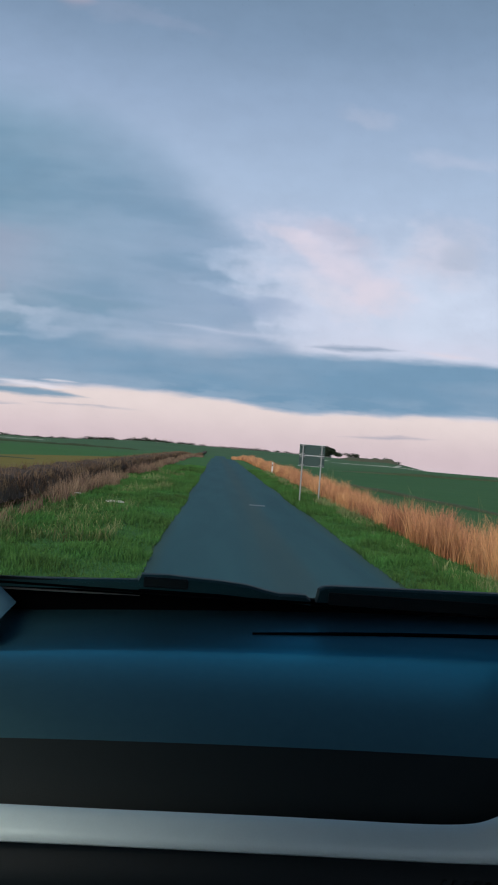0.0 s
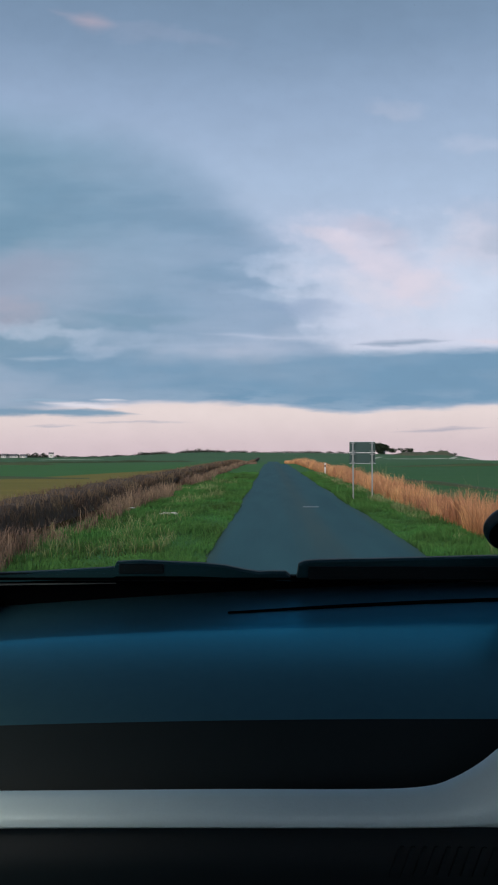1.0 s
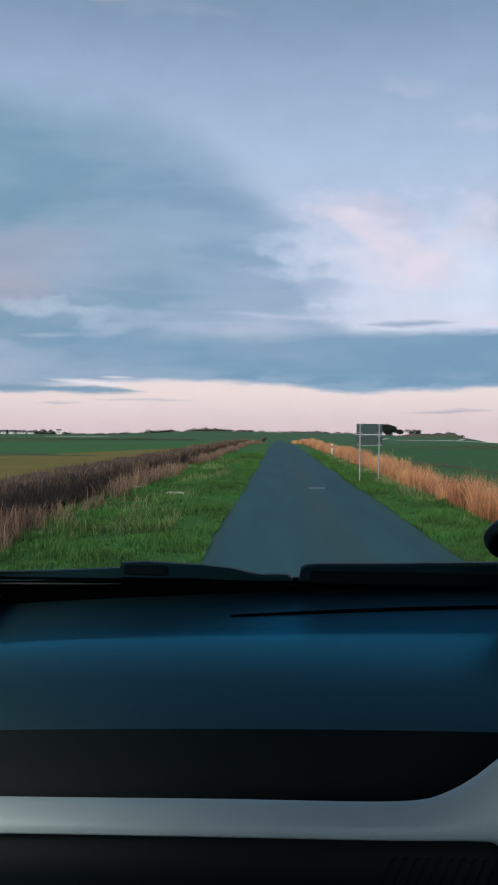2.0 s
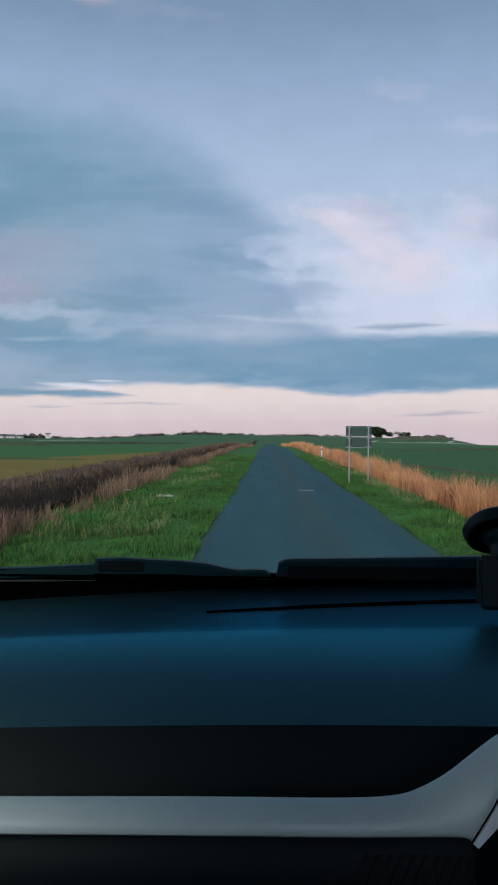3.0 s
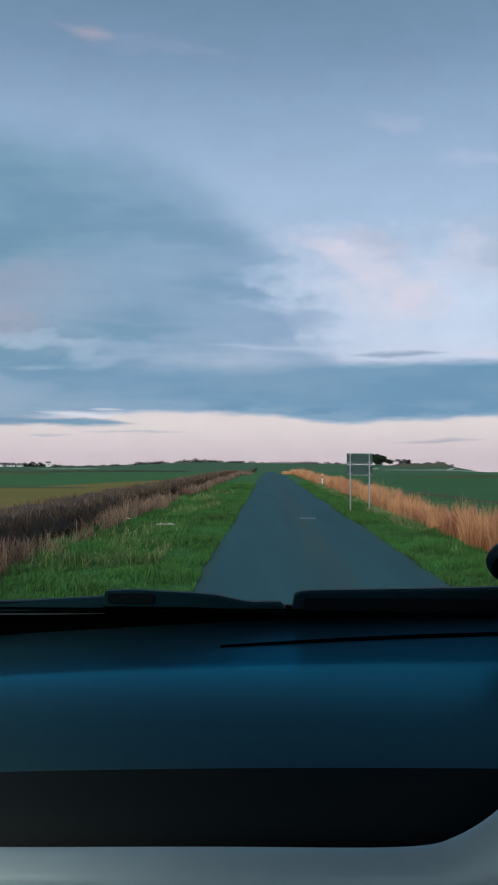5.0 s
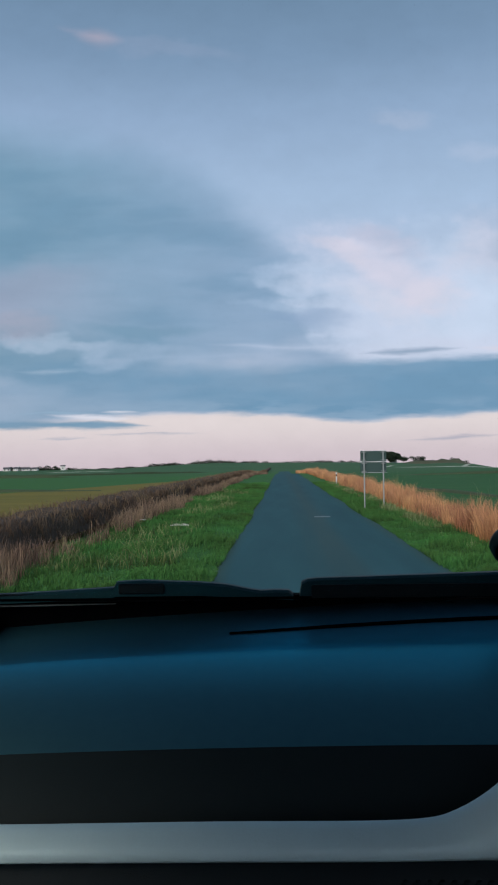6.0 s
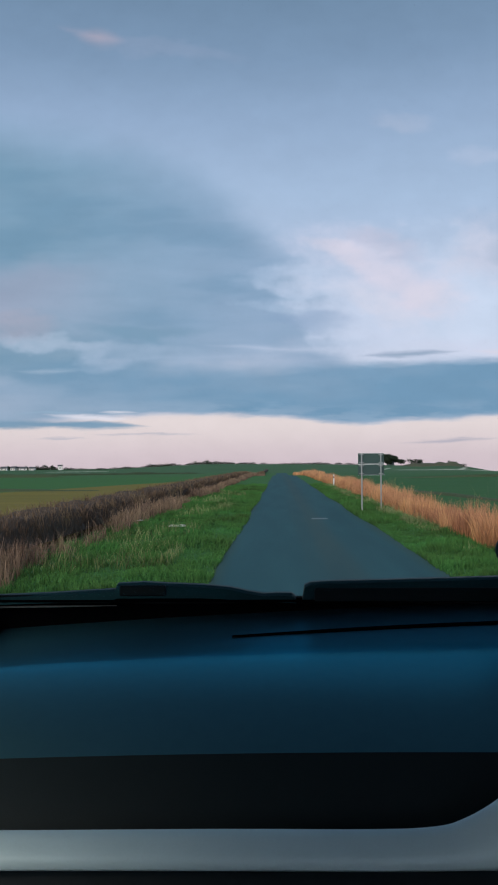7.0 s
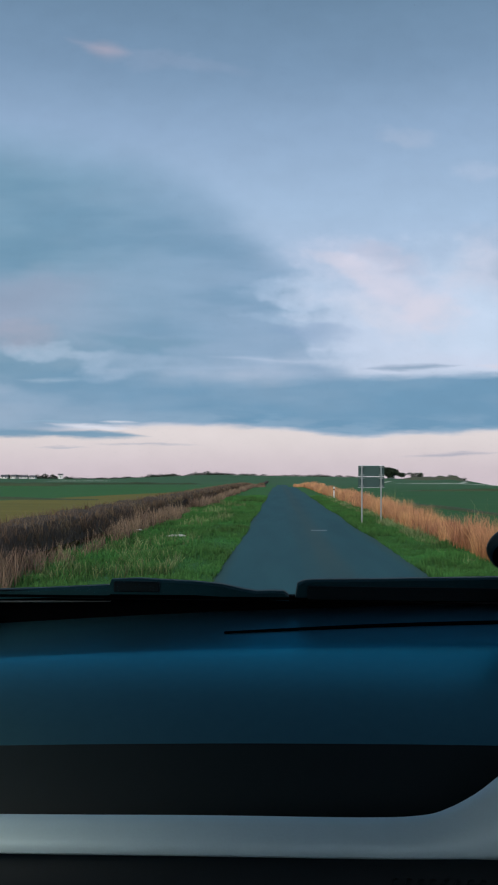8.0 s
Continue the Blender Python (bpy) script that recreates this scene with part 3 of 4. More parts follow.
def hedge(name, seed, x, y0, y1, tall, thick, label):
    """A leafless clipped hedge: a lumpy dense core with twigs all over it."""
    rng = np.random.default_rng(seed)
    ys = np.concatenate([np.arange(y0, 60, 0.35), np.geomspace(60, y1, 150)])
    rows = []
    for y in ys:
        row = []
        for a in np.linspace(-0.05, math.pi + 0.05, 15):
            c = Vector((math.cos(a), y * 0.7, math.sin(a)))
            k = 1 + 0.16 * noise.noise(c * 1.7 + Vector((seed, 0, 0))) + 0.10 * noise.noise(c * 5)
            px, pz = thick / 2 * math.copysign(abs(math.cos(a)) ** 0.5, math.cos(a)) * k, tall * 0.93 * math.sqrt(abs(math.sin(a))) * k
            row.append((x - px, float(y), land_at(x, y) + max(pz, -0.05)))
        rows.append(row)
    thing = empty(name, x, y0, land_at(x, y0), label, "hedge")
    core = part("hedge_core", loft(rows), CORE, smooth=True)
    put_under(core, thing)
    n = 34000
    y = np.where(rng.uniform(0, 1, n) < 0.12, rng.uniform(y0, 6, n), 6 + (y1 * 0.75 - 6) * rng.uniform(0, 1, n) ** 2.2)
    side = rng.uniform(0, 1, n)
    px = np.where(side < 0.62, x + thick / 2 * rng.uniform(0.75, 1.1, n), x + thick * rng.uniform(-0.5, 0.5, n))
    pz = np.where(side < 0.62, rng.uniform(0.0, 0.75, n) * tall, rng.uniform(0.72, 0.9, n) * tall)
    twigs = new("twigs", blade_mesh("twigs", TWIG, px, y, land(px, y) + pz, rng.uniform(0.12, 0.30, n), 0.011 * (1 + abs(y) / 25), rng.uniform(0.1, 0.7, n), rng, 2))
    twigs["kind"] = "stuff"
    put_under(twigs, thing)
    return thing


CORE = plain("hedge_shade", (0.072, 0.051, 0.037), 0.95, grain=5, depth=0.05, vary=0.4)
hedge("hedge", 31, -6.45, -14, 420, 0.92, 1.5, "low bare dark brown hedge along the field edge")


# ---- the road sign, seen from behind ----
def road_sign(x, y, turn):
    g = land_at(x, y) + 0.02
    s = empty("road_sign", x, y, g, "back of a grey two-panel road sign on two steel posts", "road sign")
    s.rotation_euler = (0, 0, turn)
    for k in (-0.375, 0.375):
        p = part("post", tube((k, 0, -0.1), (k, 0, 2.31), 0.028, sides=14), GALV, s, smooth=False)
        part("post_cap", tube((k, 0, 2.31), (k, 0, 2.33), 0.031, 0.022, 14), WHITE_EDGE, p)
    for low, high in ((1.47, 1.875), (1.905, 2.31)):
        b = part("panel", box(-0.51, 0.51, 0.045, 0.057, low, high, 0.004, 1), SIGN_BACK, s, "dull grey-green panel back")
        part("edge_strip", box(-0.52, 0.52, 0.040, 0.062, high, high + 0.014), WHITE_EDGE, b)
        part("edge_strip", box(-0.52, 0.52, 0.040, 0.062, low - 0.010, low), WHITE_EDGE, b)
        for z in (low + 0.05, high - 0.05):
            for k in (-0.375, 0.375):
                part("bracket", box(k - 0.085, k + 0.085, -0.045, 0.044, z - 0.014, z + 0.014, 0.004, 1), GALV, b)
    return s


road_sign(3.55, 32.0, radians(3))


# ---- litter on the verge ----
def litter(x, y, size, seed):
    """A crumpled sheet of thin plastic, creased in flat facets."""
    rng = np.random.default_rng(seed)
    n = 8
    rows = []
    for i in range(n):
        row = []
        for j in range(n):
            a, b = i / (n - 1) - 0.5, j / (n - 1) - 0.5
            z = 0.22 * rng.uniform(0, 1) * (1 - 1.6 * max(abs(a), abs(b))) + 0.10 * max(0, noise.noise((a * 3 + seed, b * 3, 0.3)))
            row.append(((a + rng.uniform(-0.05, 0.05)) * size, (b + rng.uniform(-0.05, 0.05)) * size * 0.6, max(0.0, z) * size + 0.004))
        rows.append(row)
    bm = loft(rows)
    bmesh.ops.solidify(bm, geom=bm.faces[:], thickness=0.003)
    ob = part("plastic_bag", bm, LITTER)
    ob.location = (x, y, land_at(x, y) + 0.23)
    return tagged(ob, "crumpled white plastic bag lying in the verge grass", "litter")


litter(-3.0, 23.4, 0.50, 4)
litter(-4.62, 26.6, 0.22, 9)


# ---- trees and bushes ----
def tree(name, seed, x, y, tall, wide, label, trunk=0.35, leaves=900):
    rng = np.random.default_rng(seed)
    g = land_at(x, y)
    t = empty(name, x, y, g, label, "tree" if name == "tree" else "bush")
    bm = tube((0, 0, -0.4), (0.03 * tall, 0, tall * 0.62), tall * 0.035, tall * 0.012, 8)
    tips = []
    for k in range(9):
        a = rng.uniform(0, math.tau)
        z0 = tall * rng.uniform(trunk * 0.6, 0.5)
        tip = (wide * 0.42 * math.cos(a), wide * 0.42 * math.sin(a), min(tall * 0.95, z0 + tall * rng.uniform(0.15, 0.42)))
        tips.append(tip)
        limb = tube((0.02 * tall, 0, z0), tip, tall * 0.014, tall * 0.004, 5)
        me = bpy.data.meshes.new("limb")
        limb.to_mesh(me)
        limb.free()
        bm.from_mesh(me)
        bpy.data.meshes.remove(me)
    part("trunk", bm, BARK, t)
    tips.append((0, 0, tall * 0.8))
    c = np.array(tips)[rng.integers(0, len(tips), leaves)]
    d = rng.normal(0, 1, (leaves, 3))
    d /= np.linalg.norm(d, axis=1)[:, None]
    reach = (rng.uniform(0, 1, leaves) ** 0.4)[:, None]
    if name == "bush":
        d[:, 2] = abs(d[:, 2])
        c = d * reach * np.array([wide * 0.5, wide * 0.35, tall * 0.9])
        c[:, 2] *= 0.85 + 0.2 * np.sin(c[:, 0] * 0.6 + seed)
    else:
        c = c + d * reach * np.array([wide * 0.24, wide * 0.24, tall * 0.26])
        c[:, 2] = np.clip(c[:, 2], tall * trunk * 0.5, tall)
    size = tall * 0.05
    e, f = rng.normal(0, size, (leaves, 3)), rng.normal(0, size, (leaves, 3))
    co = np.stack([c - e, c - f, c + e, c + f], 1).reshape(-1, 3)
    quads = np.arange(leaves * 4).reshape(-1, 4)
    crown = new("crown", raw_mesh("crown", LEAF, co, quads, np.tile(rng.uniform(0, 1, leaves)[:, None], (1, 4)).reshape(-1)))
    crown.parent = t
    return t


def at(px, r):
    """A place r metres ahead in the direction px (sky units)."""
    return px / P * r, r


def house(px, r, wide, deep, eaves, ridge, turn, label, windows=2):
    x, y = at(px, r)
    h = empty("house", x, y, land_at(x, y) - 0.3, label, "house", "houses on the ridge")
    h.rotation_euler = (0, 0, turn)
    bm = slab([(-wide / 2, -deep / 2, 0), (wide / 2, -deep / 2, 0), (wide / 2, -deep / 2, eaves), (-wide / 2, -deep / 2, eaves)], deep)
    part("wall", bm, WHITEWASH, h)
    o = 0.35
    bm = slab([(-wide / 2 - o, -deep / 2 - o, eaves - 0.1), (-wide / 2 - o, 0, ridge), (-wide / 2 - o, deep / 2 + o, eaves - 0.1)], wide + 2 * o, (1, 0, 0))
    roof = part("roof", bm, SLATE, h)
    part("chimney", box(wide / 2 - 1.2, wide / 2 - 0.5, -0.35, 0.35, ridge - 0.6, ridge + 0.9), WHITEWASH, roof)
    for k in range(windows):
        cx = -wide / 2 + wide * (k + 0.5) / windows
        part("window", box(cx - 0.5, cx + 0.5, -deep / 2 - 0.05, -deep / 2 + 0.02, eaves * 0.4, eaves * 0.4 + 1.2), PANE, h)
    return h


for i, (px, wide, eaves, ridge, turn) in enumerate([(-492, 7, 2.4, 4.4, 0.1), (-474, 6, 2.6, 4.6, -0.3), (-458, 8, 2.3, 4.2, 0.2), (-441, 6, 2.3, 4.0, 0.0)]):
    house(px, 850, wide, 6, eaves, ridge, turn, "small whitewashed house with a slate roof on the ridge")
house(-391, 850, 4.6, 4.2, 4.6, 5.8, 0.2, "tall narrow white building on the ridge", 1)
house(196, 860, 7, 6, 3.0, 5.0, -0.2, "small white cottage beside a dark tree on the ridge")
house(243, 870, 9, 5, 2.2, 3.6, 0.1, "long low white farm building on the ridge", 3)

x, y = at(190, 850)
tree("tree", 41, x, y, 11, 17, "dark bare-topped spreading tree on the ridge", 0.1, 2200)
x, y = at(214, 845)
tree("tree", 42, x, y, 6.5, 12, "low dark spreading tree beside the cottage", 0.2, 700)
x, y = at(238, 850)
tree("tree", 43, x, y, 7, 14, "wind-bent dark tree beside the farm building", 0.4, 600)
for i, (px, tall, wide) in enumerate([(-484, 6, 9), (-468, 6.5, 10), (-455, 6, 9), (-436, 5.5, 13), (-420, 6, 14), (-404, 5.5, 12), (-378, 3.2, 10), (-225, 4.5, 16), (-205, 4, 18),
                                      (-190, 4, 14), (-150, 4, 18), (-128, 5, 20), (-108, 4.2, 18), (-90, 3.6, 16), (-60, 3, 18), (66, 3.4, 20), (80, 2.6, 16), (265, 4, 14), (283, 4.5, 18),
                                      (303, 5.5, 15), (318, 4, 14), (-320, 2.5, 12), (-270, 2.6, 14), (150, 2.2, 16)]
                                     + [(p, 1.4 + 1.4 * abs(math.sin(p * 0.7)), 10 + 6 * abs(math.cos(p * 1.3))) for p in range(-370, 170, 19)]):
    x, y = at(px, 880)
    tree("bush", 60 + i, x, y, tall, wide, "dark rounded bush on the ridge line", 0.1, 650)


# ---- far hedge lines, tracks and the scrub bank ----
def far_line(name, a, b, tall, thick, mat, label, category, seed):
    """A low uneven ridge of growth or earth along a straight field edge."""
    a, b = Vector((*a, 0)), Vector((*b, 0))
    n = max(12, int((b - a).length / 2.5))
    side = Vector((-(b - a).y, (b - a).x, 0)).normalized()
    rows = []
    for i in range(n + 1):
        c = a.lerp(b, i / n)
        k = (0.75 + 0.5 * noise.noise((i * 0.37, seed, 0.2))) * min(1, i / 4, (n - i) / 4)
        row = []
        for t in (-1, -0.8, -0.3, 0.3, 0.8, 1):
            q = c + side * (t * thick / 2)
            row.append((q.x, q.y, land_at(q.x, q.y) - 0.02 + (max(0.05, tall * k * (1 - t * t) ** 0.35) if abs(t) < 1 else 0)))
        rows.append(row)
    return tagged(part(name, loft(rows), mat, smooth=True), label, category)


far_line("hedgerow", (13.5, 28), (6.9, 84), 0.22, 0.45, SCRUB, "dark overgrown ditch line through the green field", "ditch", 11)
far_line("hedgerow", (-44, 64), (-15, 67), 0.5, 1.2, SCRUB, "dark low hedgerow dividing the green fields", "hedgerow", 12)
far_line("hedgerow", (16, 118), (110, 150), 0.45, 0.9, SCRUB, "dark low hedgerow dividing the green fields", "hedgerow", 1)
far_line("hedgerow", (-150, 205), (-62, 240), 1.2, 3, SCRUB, "dark low hedgerow dividing the green fields", "hedgerow", 2)
far_line("hedgerow", (-110, 240), (-30, 330), 1.0, 2, SCRUB, "dark low hedgerow dividing the green fields", "hedgerow", 3)
far_line("farm_track", (-122, 420), (-98, 480), 0.3, 4, TRACK, "pale dirt farm track crossing the field", "track", 4)
far_line("farm_track", (58, 420), (190, 450), 0.3, 5, TRACK, "pale dirt farm track crossing the field", "track", 5)
far_line("farm_track", (52, 420), (70, 520), 0.08, 2.5, TRACK, "pale dirt farm track crossing the field", "track", 6)
far_line("farm_track", (94.5, 430), (166, 728), 0.1, 3, TRACK, "pale dirt farm track crossing the field", "track", 9)
far_line("scrub_bank", (104, 702), (160, 690), 4.2, 34, BANK, "brown-green scrubby bank below the ridge", "bank", 7)


# ---- the camper van's cab ----
VX = 0.52  # the van's middle
van = empty("camper_van", VX, 0.2, 0.07, "camper van cab with a dark blue-black dashboard, standing on the lane", "van")


def van_part(name, bm, mat, label="", smooth=False, parent=None):
    ob = part(name, bm, mat, label=label, smooth=smooth)
    return put_under(ob, parent or van)


def dash_skin(profile, x0, x1, cols=41):
    """The profile (y, z) swept across the cab; on the passenger's side the top sinks behind a crease towards the glass."""
    return loft([[(x, y + crease_bow(x, y), z + dash_shift(x, y)) for y, z in profile] for x in np.linspace(x0, x1, cols)])


def crease_bow(x, y):
    """The crease runs nearer to the glass towards the middle of the cab."""
    return 0.075 * (min(x, 0.6) + 0.38) * math.exp(-((y - 1.05) / 0.085) ** 2)


def dash_shift(x, y):
    crease = 1.035 + 0.10 * (x + 0.5)
    sink = 0.026 * min(1, max(0.0, (0.34 - x) / 0.8))
    t = min(1, max(0, (y - crease) / 0.16))
    return 0.016 * (x + 0.1) * min(1, max(0, 0.5 - x)) * 2 - sink * t * (1.4 - 0.4 * t)


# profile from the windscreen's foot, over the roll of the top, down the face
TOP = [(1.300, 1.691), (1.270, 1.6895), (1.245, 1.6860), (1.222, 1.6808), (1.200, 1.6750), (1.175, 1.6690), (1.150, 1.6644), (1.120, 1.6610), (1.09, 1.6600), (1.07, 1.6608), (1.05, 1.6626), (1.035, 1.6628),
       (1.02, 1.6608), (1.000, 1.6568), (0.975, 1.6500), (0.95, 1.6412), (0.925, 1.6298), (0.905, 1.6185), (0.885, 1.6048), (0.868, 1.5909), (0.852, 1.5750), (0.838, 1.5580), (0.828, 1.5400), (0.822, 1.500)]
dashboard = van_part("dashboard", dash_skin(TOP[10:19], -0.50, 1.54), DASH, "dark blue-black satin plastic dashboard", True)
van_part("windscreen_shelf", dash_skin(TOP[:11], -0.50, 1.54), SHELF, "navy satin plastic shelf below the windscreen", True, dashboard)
# same moulding as the top; the face's shade comes from its black colour
van_part("dashboard_face", dash_skin(TOP[18:], -0.50, 1.54), DASH_FACE_SHADE, "face of the dashboard, blackened in colour to stand for its shade", True, dashboard)
LOWER = [(0.790, 1.542), (0.772, 1.536), (0.770, 1.500), (0.775, 1.40), (0.80, 1.25), (0.86, 1.10), (0.90, 0.85)]
van_part("bulkhead", box(-0.56, 1.60, 1.290, 1.310, 1.20, 1.700), GROOVE, "black panel behind the dashboard")
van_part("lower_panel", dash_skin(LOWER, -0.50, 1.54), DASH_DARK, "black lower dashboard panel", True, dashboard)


def rounded(points, steps=5):
    """The points with a smooth curve drawn through them."""
    p = [Vector(q) for q in points]
    p = [2 * p[0] - p[1], *p, 2 * p[-1] - p[-2]]
    out = []
    for a, b, c, d in zip(p, p[1:], p[2:], p[3:]):
        for k in range(steps):
            t = k / steps
            out.append(0.5 * (2 * b + (c - a) * t + (2 * a - 5 * b + 4 * c - d) * t * t + (3 * b - a - 3 * c + d) * t ** 3))
    return [tuple(q) for q in (*out, p[-2])]


def trim_strip():
    """The satin strip along the face, which swells and sweeps up towards the centre console."""
    top = [(-0.52, 1.567), (-0.3, 1.569), (-0.1, 1.572), (0.04, 1.573), (0.096, 1.576), (0.122, 1.583), (0.149, 1.597), (0.175, 1.616), (0.201, 1.634), (0.225, 1.643), (0.26, 1.648), (0.32, 1.648)]
    low = [(-0.52, 1.541), (-0.3, 1.544), (-0.1, 1.546), (0.04, 1.547), (0.096, 1.548), (0.135, 1.549), (0.158, 1.549), (0.170, 1.549), (0.186, 1.577), (0.205, 1.612), (0.230, 1.633), (0.29, 1.643)]
    rows = []
    for (xa, za), (xb, zb) in zip(rounded(top), rounded(low)):
        lift = max(0, za - 1.576) * 0.55
        row = []
        for t, out in ((0.0, 0.010), (0.0, 0.0), (0.12, -0.006), (0.5, -0.010), (0.88, -0.007), (1.0, 0.002), (1.0, 0.014)):
            row.append((xa + (xb - xa) * t, 0.779 - 0.020 * t + out * 0.6 + lift * (1 - t) * 0.3, za + (zb - za) * t))
        rows.append(row)
    return loft(rows)


van_part("trim_strip", trim_strip(), SILVER, "satin silver trim strip sweeping up to the centre", True, dashboard)
RING = [(0.1655, 1.547), (0.1830, 1.576), (0.2025, 1.611), (0.2285, 1.633), (0.29, 1.642), (0.60, 1.646)]
INNER = [(0.1700, 1.545), (0.1930, 1.572), (0.2125, 1.604), (0.2360, 1.624), (0.29, 1.632), (0.60, 1.636)]
bm = slab([(x, 0.7500, z) for x, z in (*rounded(INNER), (0.66, 1.62), (0.66, 1.40), (0.178, 1.40))], 0.03)
bezel = van_part("console_bezel", bm, PIANO, "glossy black centre console bezel", False, dashboard)
rows = []
for (xa, za), (xb, zb) in zip(rounded(RING), rounded(INNER)):
    rows.append([(xa + (xb - xa) * t, y, za + (zb - za) * t) for t, y in ((0.0, 0.780), (0.0, 0.7550), (0.05, 0.7535), (0.5, 0.7505), (0.92, 0.7480), (1.0, 0.7475), (1.02, 0.7520))])
van_part("bezel_rim", loft(rows), RIM, "bright chamfered rim", True, bezel)
rows = []
for x, z in rounded(RING):
    rows.append([(x - 0.0004 + 0.0008 * math.cos(a), 0.7535 + 0.0012 * math.sin(a), z + 0.0004 + 0.0008 * math.cos(a) * -0.7) for a in np.linspace(0, math.tau, 6, endpoint=False)])
van_part("rim_joint", loft(rows, close=True), GROOVE, "thin dark joint", True, bezel)
# slanted slats of the grille under the strip
for k in range(26):
    x = 0.06 + k * 0.011
    van_part("slat", slab([(x, 0.7665, 1.500), (x + 0.004, 0.7665, 1.500), (x + 0.014, 0.7685, 1.526), (x + 0.010, 0.7685, 1.526)], 0.006), DASH_DARK, "", False, dashboard)


def slot():
    """A thin joint line that curves along the dashboard top."""
    ys, zs = [p[0] for p in TOP[:14]][::-1], [p[1] for p in TOP[:14]][::-1]
    rows = []
    for i in range(48):
        t = i / 47
        x = -0.112 + 1.5 * t
        y = 1.190 + 0.020 * math.sin(min(1, t * 2.2) * math.pi / 2)
        wd = 0.0038 * min(1, 0.12 + t * 9)
        rows.append([(x, y + k * wd, float(np.interp(y + k * wd, ys, zs)) + dash_shift(x, y + k * wd) + h) for k, h in ((-1, -0.001), (-0.8, 0.0022), (0, 0.003), (0.8, 0.0022), (1, -0.001))])
    return loft(rows)


van_part("air_slot", slot(), GROOVE, "thin black defroster slot", False, dashboard)
# scuttle, wipers and windscreen
van_part("scuttle", loft([[(x, y, z) for y, z in ((1.262, 1.696), (1.285, 1.698), (1.33, 1.680), (1.48, 1.62), (1.62, 1.59))] for x in np.linspace(-0.55, 1.59, 12)]), GROOVE,
         "black plastic scuttle below the windscreen", True)
bm = loft([[(x, y, z) for y, z in ((1.62, 1.59), (1.90, 1.46), (2.10, 1.20), (2.20, 0.80), (2.22, 0.35))] for x in np.linspace(-0.5, 1.54, 8)])
bmesh.ops.solidify(bm, geom=bm.faces[:], thickness=0.02)
van_part("bonnet", bm, VAN_PAINT, "plain white bonnet", True)


def wiper(points, parent_label, thick=0.014):
    """A wiper: arm line with its raised rubber-covered head; points are (x, top z, bottom z)."""
    rows = []
    for x, zt, zb in points:
        y = 1.275
        rows.append([(x, y - thick, zb), (x, y - thick, zt - 0.003), (x, y - thick * 0.5, zt), (x, y + thick * 0.5, zt), (x, y + thick, zt - 0.003), (x, y + thick, zb)])
    bm = loft(rows, close=True)
    bmesh.ops.holes_fill(bm, edges=[e for e in bm.edges if e.is_boundary], sides=8)
    return van_part("wiper", bm, RUBBER, parent_label)


RUBBER = plain("weathered_rubber", (0.009, 0.046, 0.054), 0.5, grain=150, spec=0.1)
left = wiper([(-0.60, 1.703, 1.690), (-0.40, 1.711, 1.697), (-0.294, 1.717, 1.702), (-0.290, 1.7255, 1.704), (-0.25, 1.7275, 1.704), (-0.21, 1.7255, 1.704), (-0.16, 1.7235, 1.704),
              (-0.120, 1.7200, 1.702), (-0.090, 1.7135, 1.700), (-0.068, 1.7100, 1.699), (-0.046, 1.7112, 1.698), (-0.026, 1.7106, 1.697), (-0.019, 1.7050, 1.696)], "weathered black windscreen wiper")
put_under(part("wiper_blade", box(-0.58, -0.30, 1.262, 1.270, 1.696, 1.709, 0.002, 1), BLACK), left)
put_under(part("wiper_joint", box(-0.285, -0.215, 1.256, 1.262, 1.708, 1.724, 0.002, 1), BLACK), left)
right = wiper([(-0.009, 1.705, 1.698), (-0.006, 1.7225, 1.700), (0.003, 1.727, 1.700), (0.02, 1.7285, 1.700), (0.10, 1.730, 1.702), (0.30, 1.735, 1.705), (0.60, 1.741, 1.708), (1.0, 1.745, 1.710)],
              "weathered black windscreen wiper")
put_under(part("wiper_blade", box(0.008, 0.95, 1.254, 1.262, 1.700, 1.7195, 0.002, 1), BLACK), right)

# windscreen: a raked pane with a black printed border at its foot
screen = [[(VX + (x - VX) * (1 - 0.02 * t), 1.262 - 0.54 * t, 1.699 + 0.73 * t) for x in np.linspace(-0.56, 1.60, 9)] for t in np.linspace(0, 1, 6)]
glass = van_part("windscreen", loft(screen), GLASS, "clear raked windscreen", True)
glass.visible_shadow = False
band = [[(x, 1.259 - 0.54 * t, 1.6985 + 0.73 * t) for x in np.linspace(-0.56, 1.60, 9)] for t in (0.0, 0.006)]
van_part("printed_border", loft(band), GROOVE, "black printed border of the glass", False, glass)


# highlight along the foot of the glass, built as a thin grey strip
rows = []
for x in np.linspace(-0.60, -0.29, 10):
    z = 1.6895 + 0.012 * (x + 0.60)
    h = 0.0012 * min(1, (-0.27 - x) / 0.12)
    rows.append([(x, 1.264, z - h), (x, 1.260, z - h), (x, 1.2585, z), (x, 1.260, z + h), (x, 1.264, z + h)])
van_part("seal_glint_strip", loft(rows), SEAL_GLINT, "thin strip along the foot of the glass, added as its pale highlight", True, glass)


def panel(name, outline, depth, axis, mat, label=""):
    return van_part(name, slab(outline, depth, axis), mat, label)


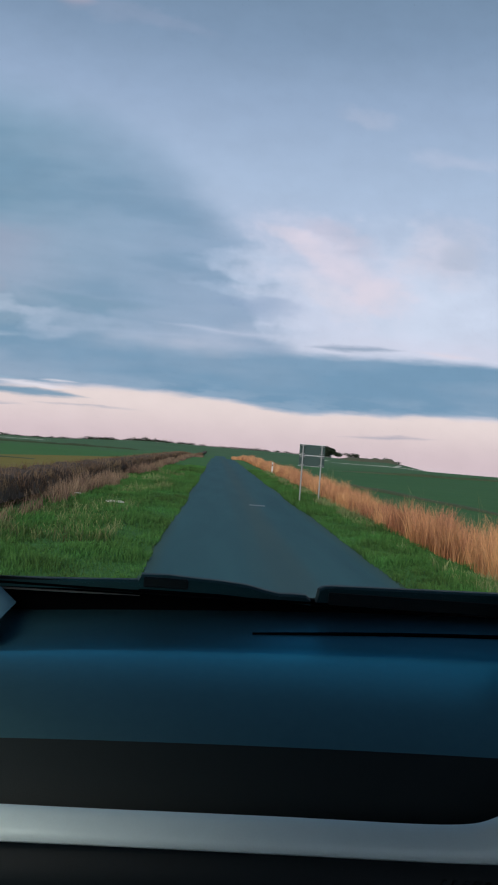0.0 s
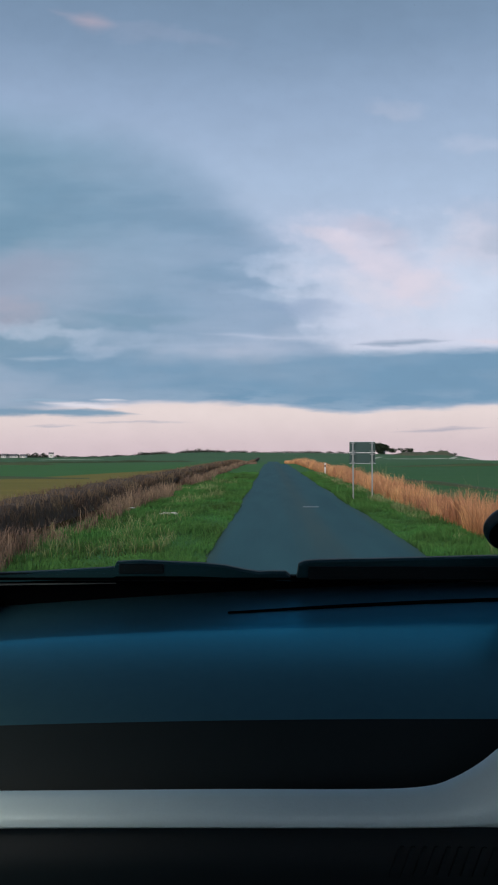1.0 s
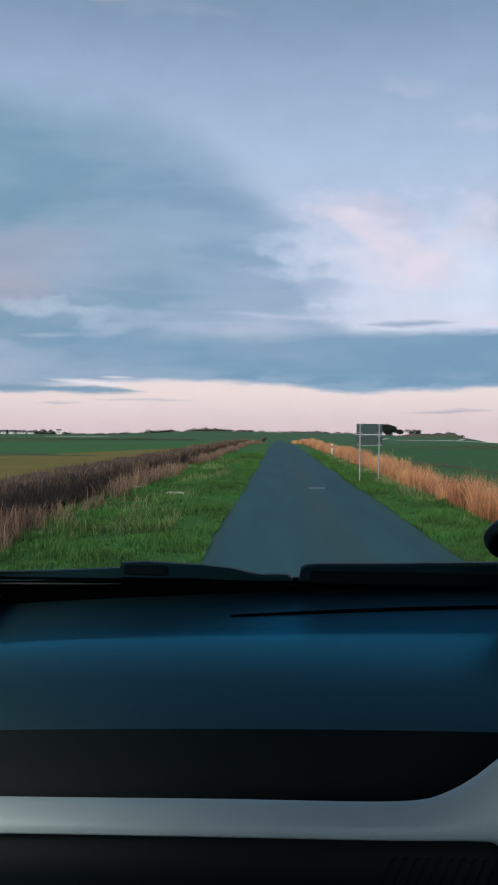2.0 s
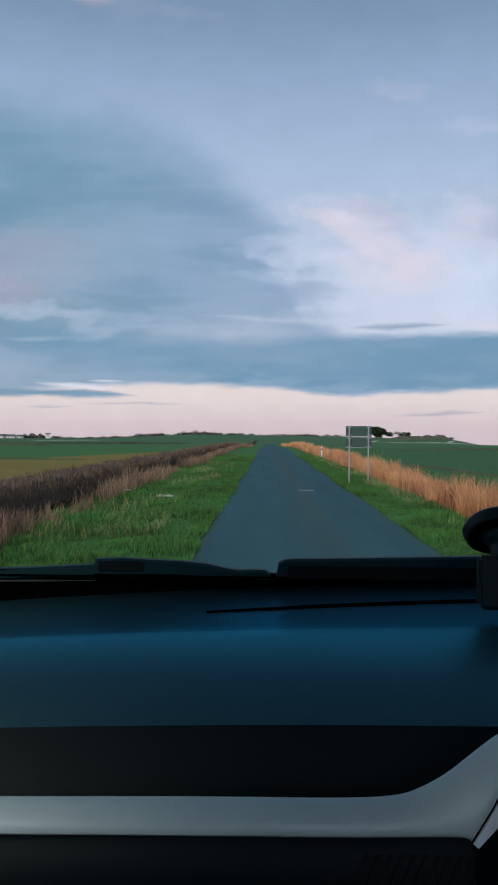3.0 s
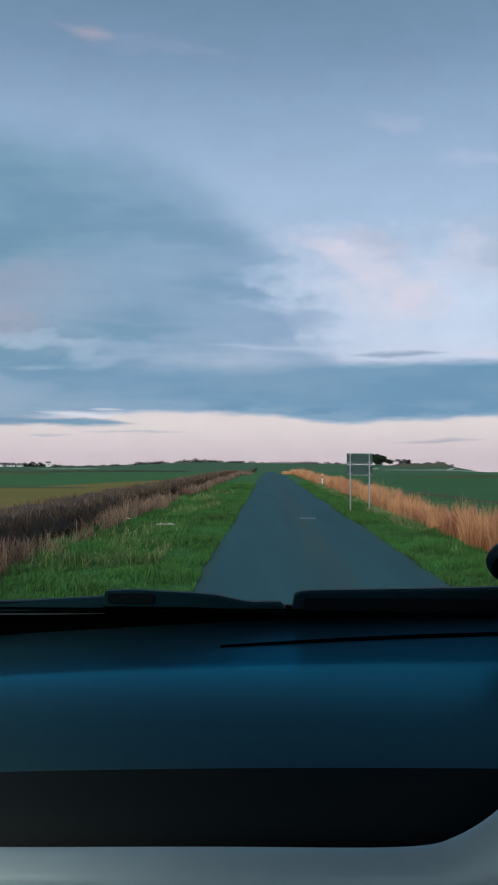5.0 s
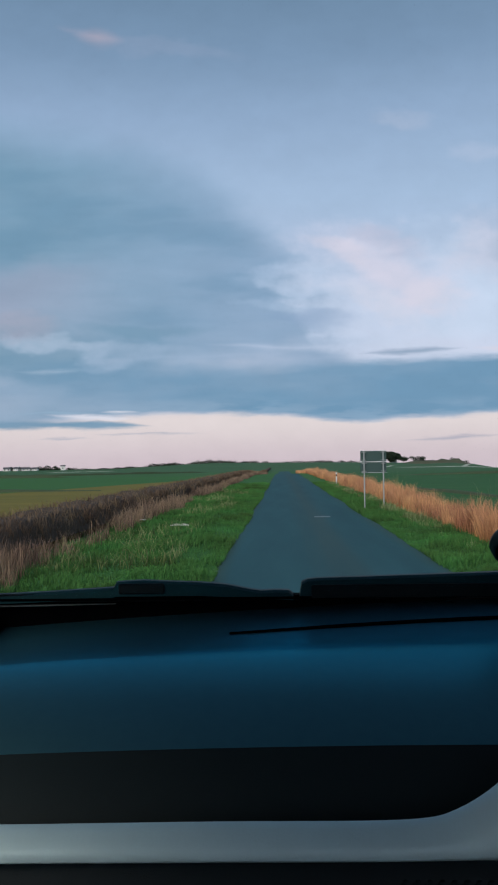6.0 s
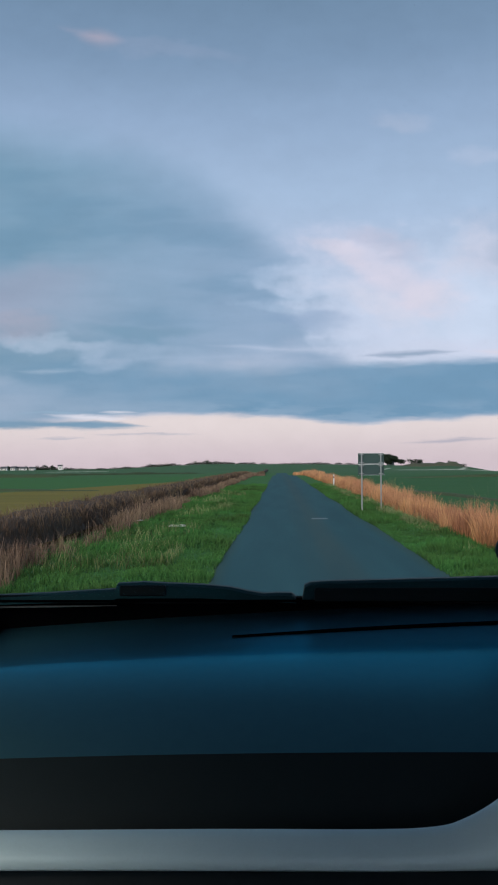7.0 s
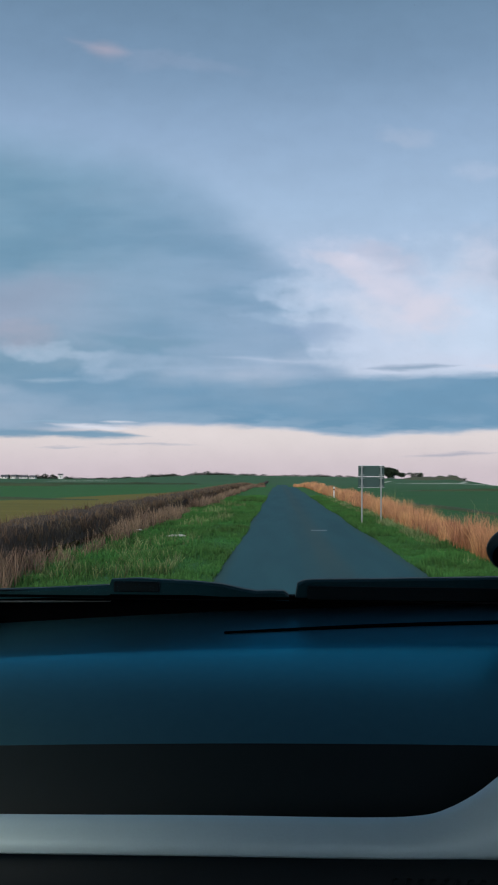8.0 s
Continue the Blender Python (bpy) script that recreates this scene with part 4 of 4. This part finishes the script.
# plain shell that closes the cab: sides with door windows, roof, back wall, floor
for side, sx, out in (("left", -0.56, -0.05), ("right", 1.60, 0.05)):
    panel("door", [(sx, -0.75, 0.35), (sx, 1.60, 0.35), (sx, 1.60, 1.55), (sx, 1.22, 1.60), (sx, -0.75, 1.60)], out, (1, 0, 0), LINING, "plain grey lined door")
    # unseen panels that narrow the door windows, sized to keep glow off the dashboard
    panel("door_light_block", [(sx, -0.75, 1.60), (sx, 0.08, 1.60), (sx, 0.08, 1.98), (sx, -0.75, 1.98)], out, (1, 0, 0), LINING)
    panel("door_light_block", [(sx, -0.75, 1.98), (sx, 0.95, 1.98), (sx, 0.72, 2.42), (sx, -0.75, 2.42)], out, (1, 0, 0), LINING)
    panel("pillar", [(sx, 1.22, 1.60), (sx, 1.33, 1.655), (sx, 0.78, 2.42), (sx, 0.72, 2.42), (sx, 0.95, 1.98)], out, (1, 0, 0), LINING, "grey windscreen pillar")
for sx in (-0.635, 1.675):
    van_part("side_panel", slab([(sx - 0.012, -0.80, 0.33), (sx - 0.012, 1.62, 0.33), (sx - 0.012, 1.62, 1.55), (sx - 0.012, 1.22, 1.60), (sx - 0.012, -0.80, 1.60)], 0.024, (1, 0, 0)), VAN_PAINT, "white painted van side")
van_part("roof_skin", box(-0.62, 1.66, -0.80, 0.71, 2.463, 2.49, 0.012), VAN_PAINT, "white painted van roof")
# unseen roof, lined dark so that the dashboard's roll reflects little
van_part("roof", box(-0.61, 1.65, -0.75, 0.73, 2.42, 2.46, 0.01), HEADLINER, "dark lined cab roof")
# unseen rear opening, made up to light the trim strip from behind
for x0, x1, z0, z1 in ((-0.61, 1.65, 0.35, 1.58), (-0.61, 1.65, 2.22, 2.46), (-0.61, -0.28, 1.58, 2.22), (1.32, 1.65, 1.58, 2.22)):
    van_part("back_wall", box(x0, x1, -0.80, -0.75, z0, z1), LINING, "plain wall round an added opening that lets light onto the trim")
van_part("floor", box(-0.61, 1.65, -0.75, 1.60, 0.33, 0.38), DASH_DARK)
bm = loft([[(-0.556, y, z) for y, z in ((1.05, 1.60), (1.12, 1.69), (1.25, 1.695))], [(-0.505, y, z) for y, z in ((1.05, 1.60), (1.12, 1.69), (1.25, 1.695))],
           [(-0.478, y, z) for y, z in ((1.08, 1.60), (1.14, 1.665), (1.25, 1.672))]])
van_part("pillar_trim", bm, PILLAR, "pale plastic trim at the pillar's foot", True)
for wx in (-0.40, 1.44):
    for wy in (-0.3, 1.75):
        tyre = van_part("wheel", tube((wx - 0.1, wy, 0.42), (wx + 0.1, wy, 0.42), 0.345, sides=28), BLACK, "black tyre")
        van_part("rim", tube((wx - 0.105, wy, 0.42), (wx + 0.105, wy, 0.42), 0.2, sides=20), GALV, "", False, tyre)


# ---- the dash camera on its suction cup ----
dashcam = empty("dash_camera", 0.335, 1.150, 1.672, "black dash camera hanging from a suction cup on the windscreen", "dash camera")


def cam_part(name, bm, mat, label="", smooth=False, parent=None):
    return put_under(part(name, bm, mat, label=label, smooth=smooth), parent or dashcam)


# the cup sits flat against the raked glass, its back towards the cab
rings = [(-0.002, 0.002), (-0.002, 0.0470), (0.001, 0.0490), (0.006, 0.0485), (0.008, 0.0462), (0.013, 0.0462), (0.015, 0.0440), (0.0165, 0.0405), (0.0165, 0.0250), (0.0150, 0.0230), (0.019, 0.0205), (0.024, 0.0190), (0.024, 0.0)]
bm = loft([[(r * math.cos(a), r * math.sin(a), h) for a in np.linspace(0, math.tau, 40, endpoint=False)] for h, r in rings], close=True)
bm.transform(Matrix.Translation((0.304, 1.174, 1.790)) @ Euler((radians(180 - 43), radians(3), 0)).to_matrix().to_4x4())
cup = cam_part("suction_cup", bm, CAM_PLASTIC, "round black rubber suction cup", True)
# shaded back of the cup: an extra skin in near-black, darker than the rim
back = loft([[(r * math.cos(a), r * math.sin(a), h) for a in np.linspace(0, math.tau, 40, endpoint=False)] for h, r in ((0.0135, 0.0440), (0.0172, 0.0415), (0.0178, 0.0400), (0.0172, 0.0255))], close=True)
back.transform(Matrix.Translation((0.304, 1.174, 1.790)) @ Euler((radians(180 - 43), radians(3), 0)).to_matrix().to_4x4())
cam_part("cup_back_shade", back, GROOVE, "back of the cup, blackened in colour to stand for its shade", True, cup)
cam_part("neck", tube((0.303, 1.164, 1.777), (0.311, 1.140, 1.746), 0.0165, 0.0200, 14), CAM_PLASTIC, "stubby ball-joint neck", True)
body = cam_part("body", box(0.2665, 0.392, 1.130, 1.146, 1.684, 1.756, 0.006, 4), CAM_PLASTIC, "black plastic camera body")
cam_part("lip", box(0.274, 0.388, 1.131, 1.146, 1.681, 1.6855, 0.002, 2), BLACK, "", False, body)
for k in range(5):
    x = 0.294 + k * 0.0042
    cam_part("vent_mark", slab([(x, 1.1292, 1.733), (x + 0.0012, 1.1292, 1.733), (x + 0.0022, 1.1292, 1.7375), (x + 0.0010, 1.1292, 1.7375)], 0.002), PAINT, "", False, body)
van_part("side_slot", box(-0.50, -0.462, 1.040, 1.052, 1.655, 1.6685, 0.002, 1), GROOVE, "", False, dashboard)


# ---- a marker post at the reeds' edge ----
def marker_post(x, y):
    """A short white post with a dark band under its slanted cap."""
    z = land_at(x, y)
    p = empty("marker_post", x, y, z, "short white roadside marker post with a dark band", "marker post")
    part("post", box(-0.05, 0.05, -0.02, 0.02, 0, 1.15, 0.008, 2), WHITE_EDGE, p)
    part("band", box(-0.052, 0.052, -0.022, 0.022, 0.86, 1.0, 0.004, 1), BLACK, p)
    return p


marker_post(4.35, 66.0)
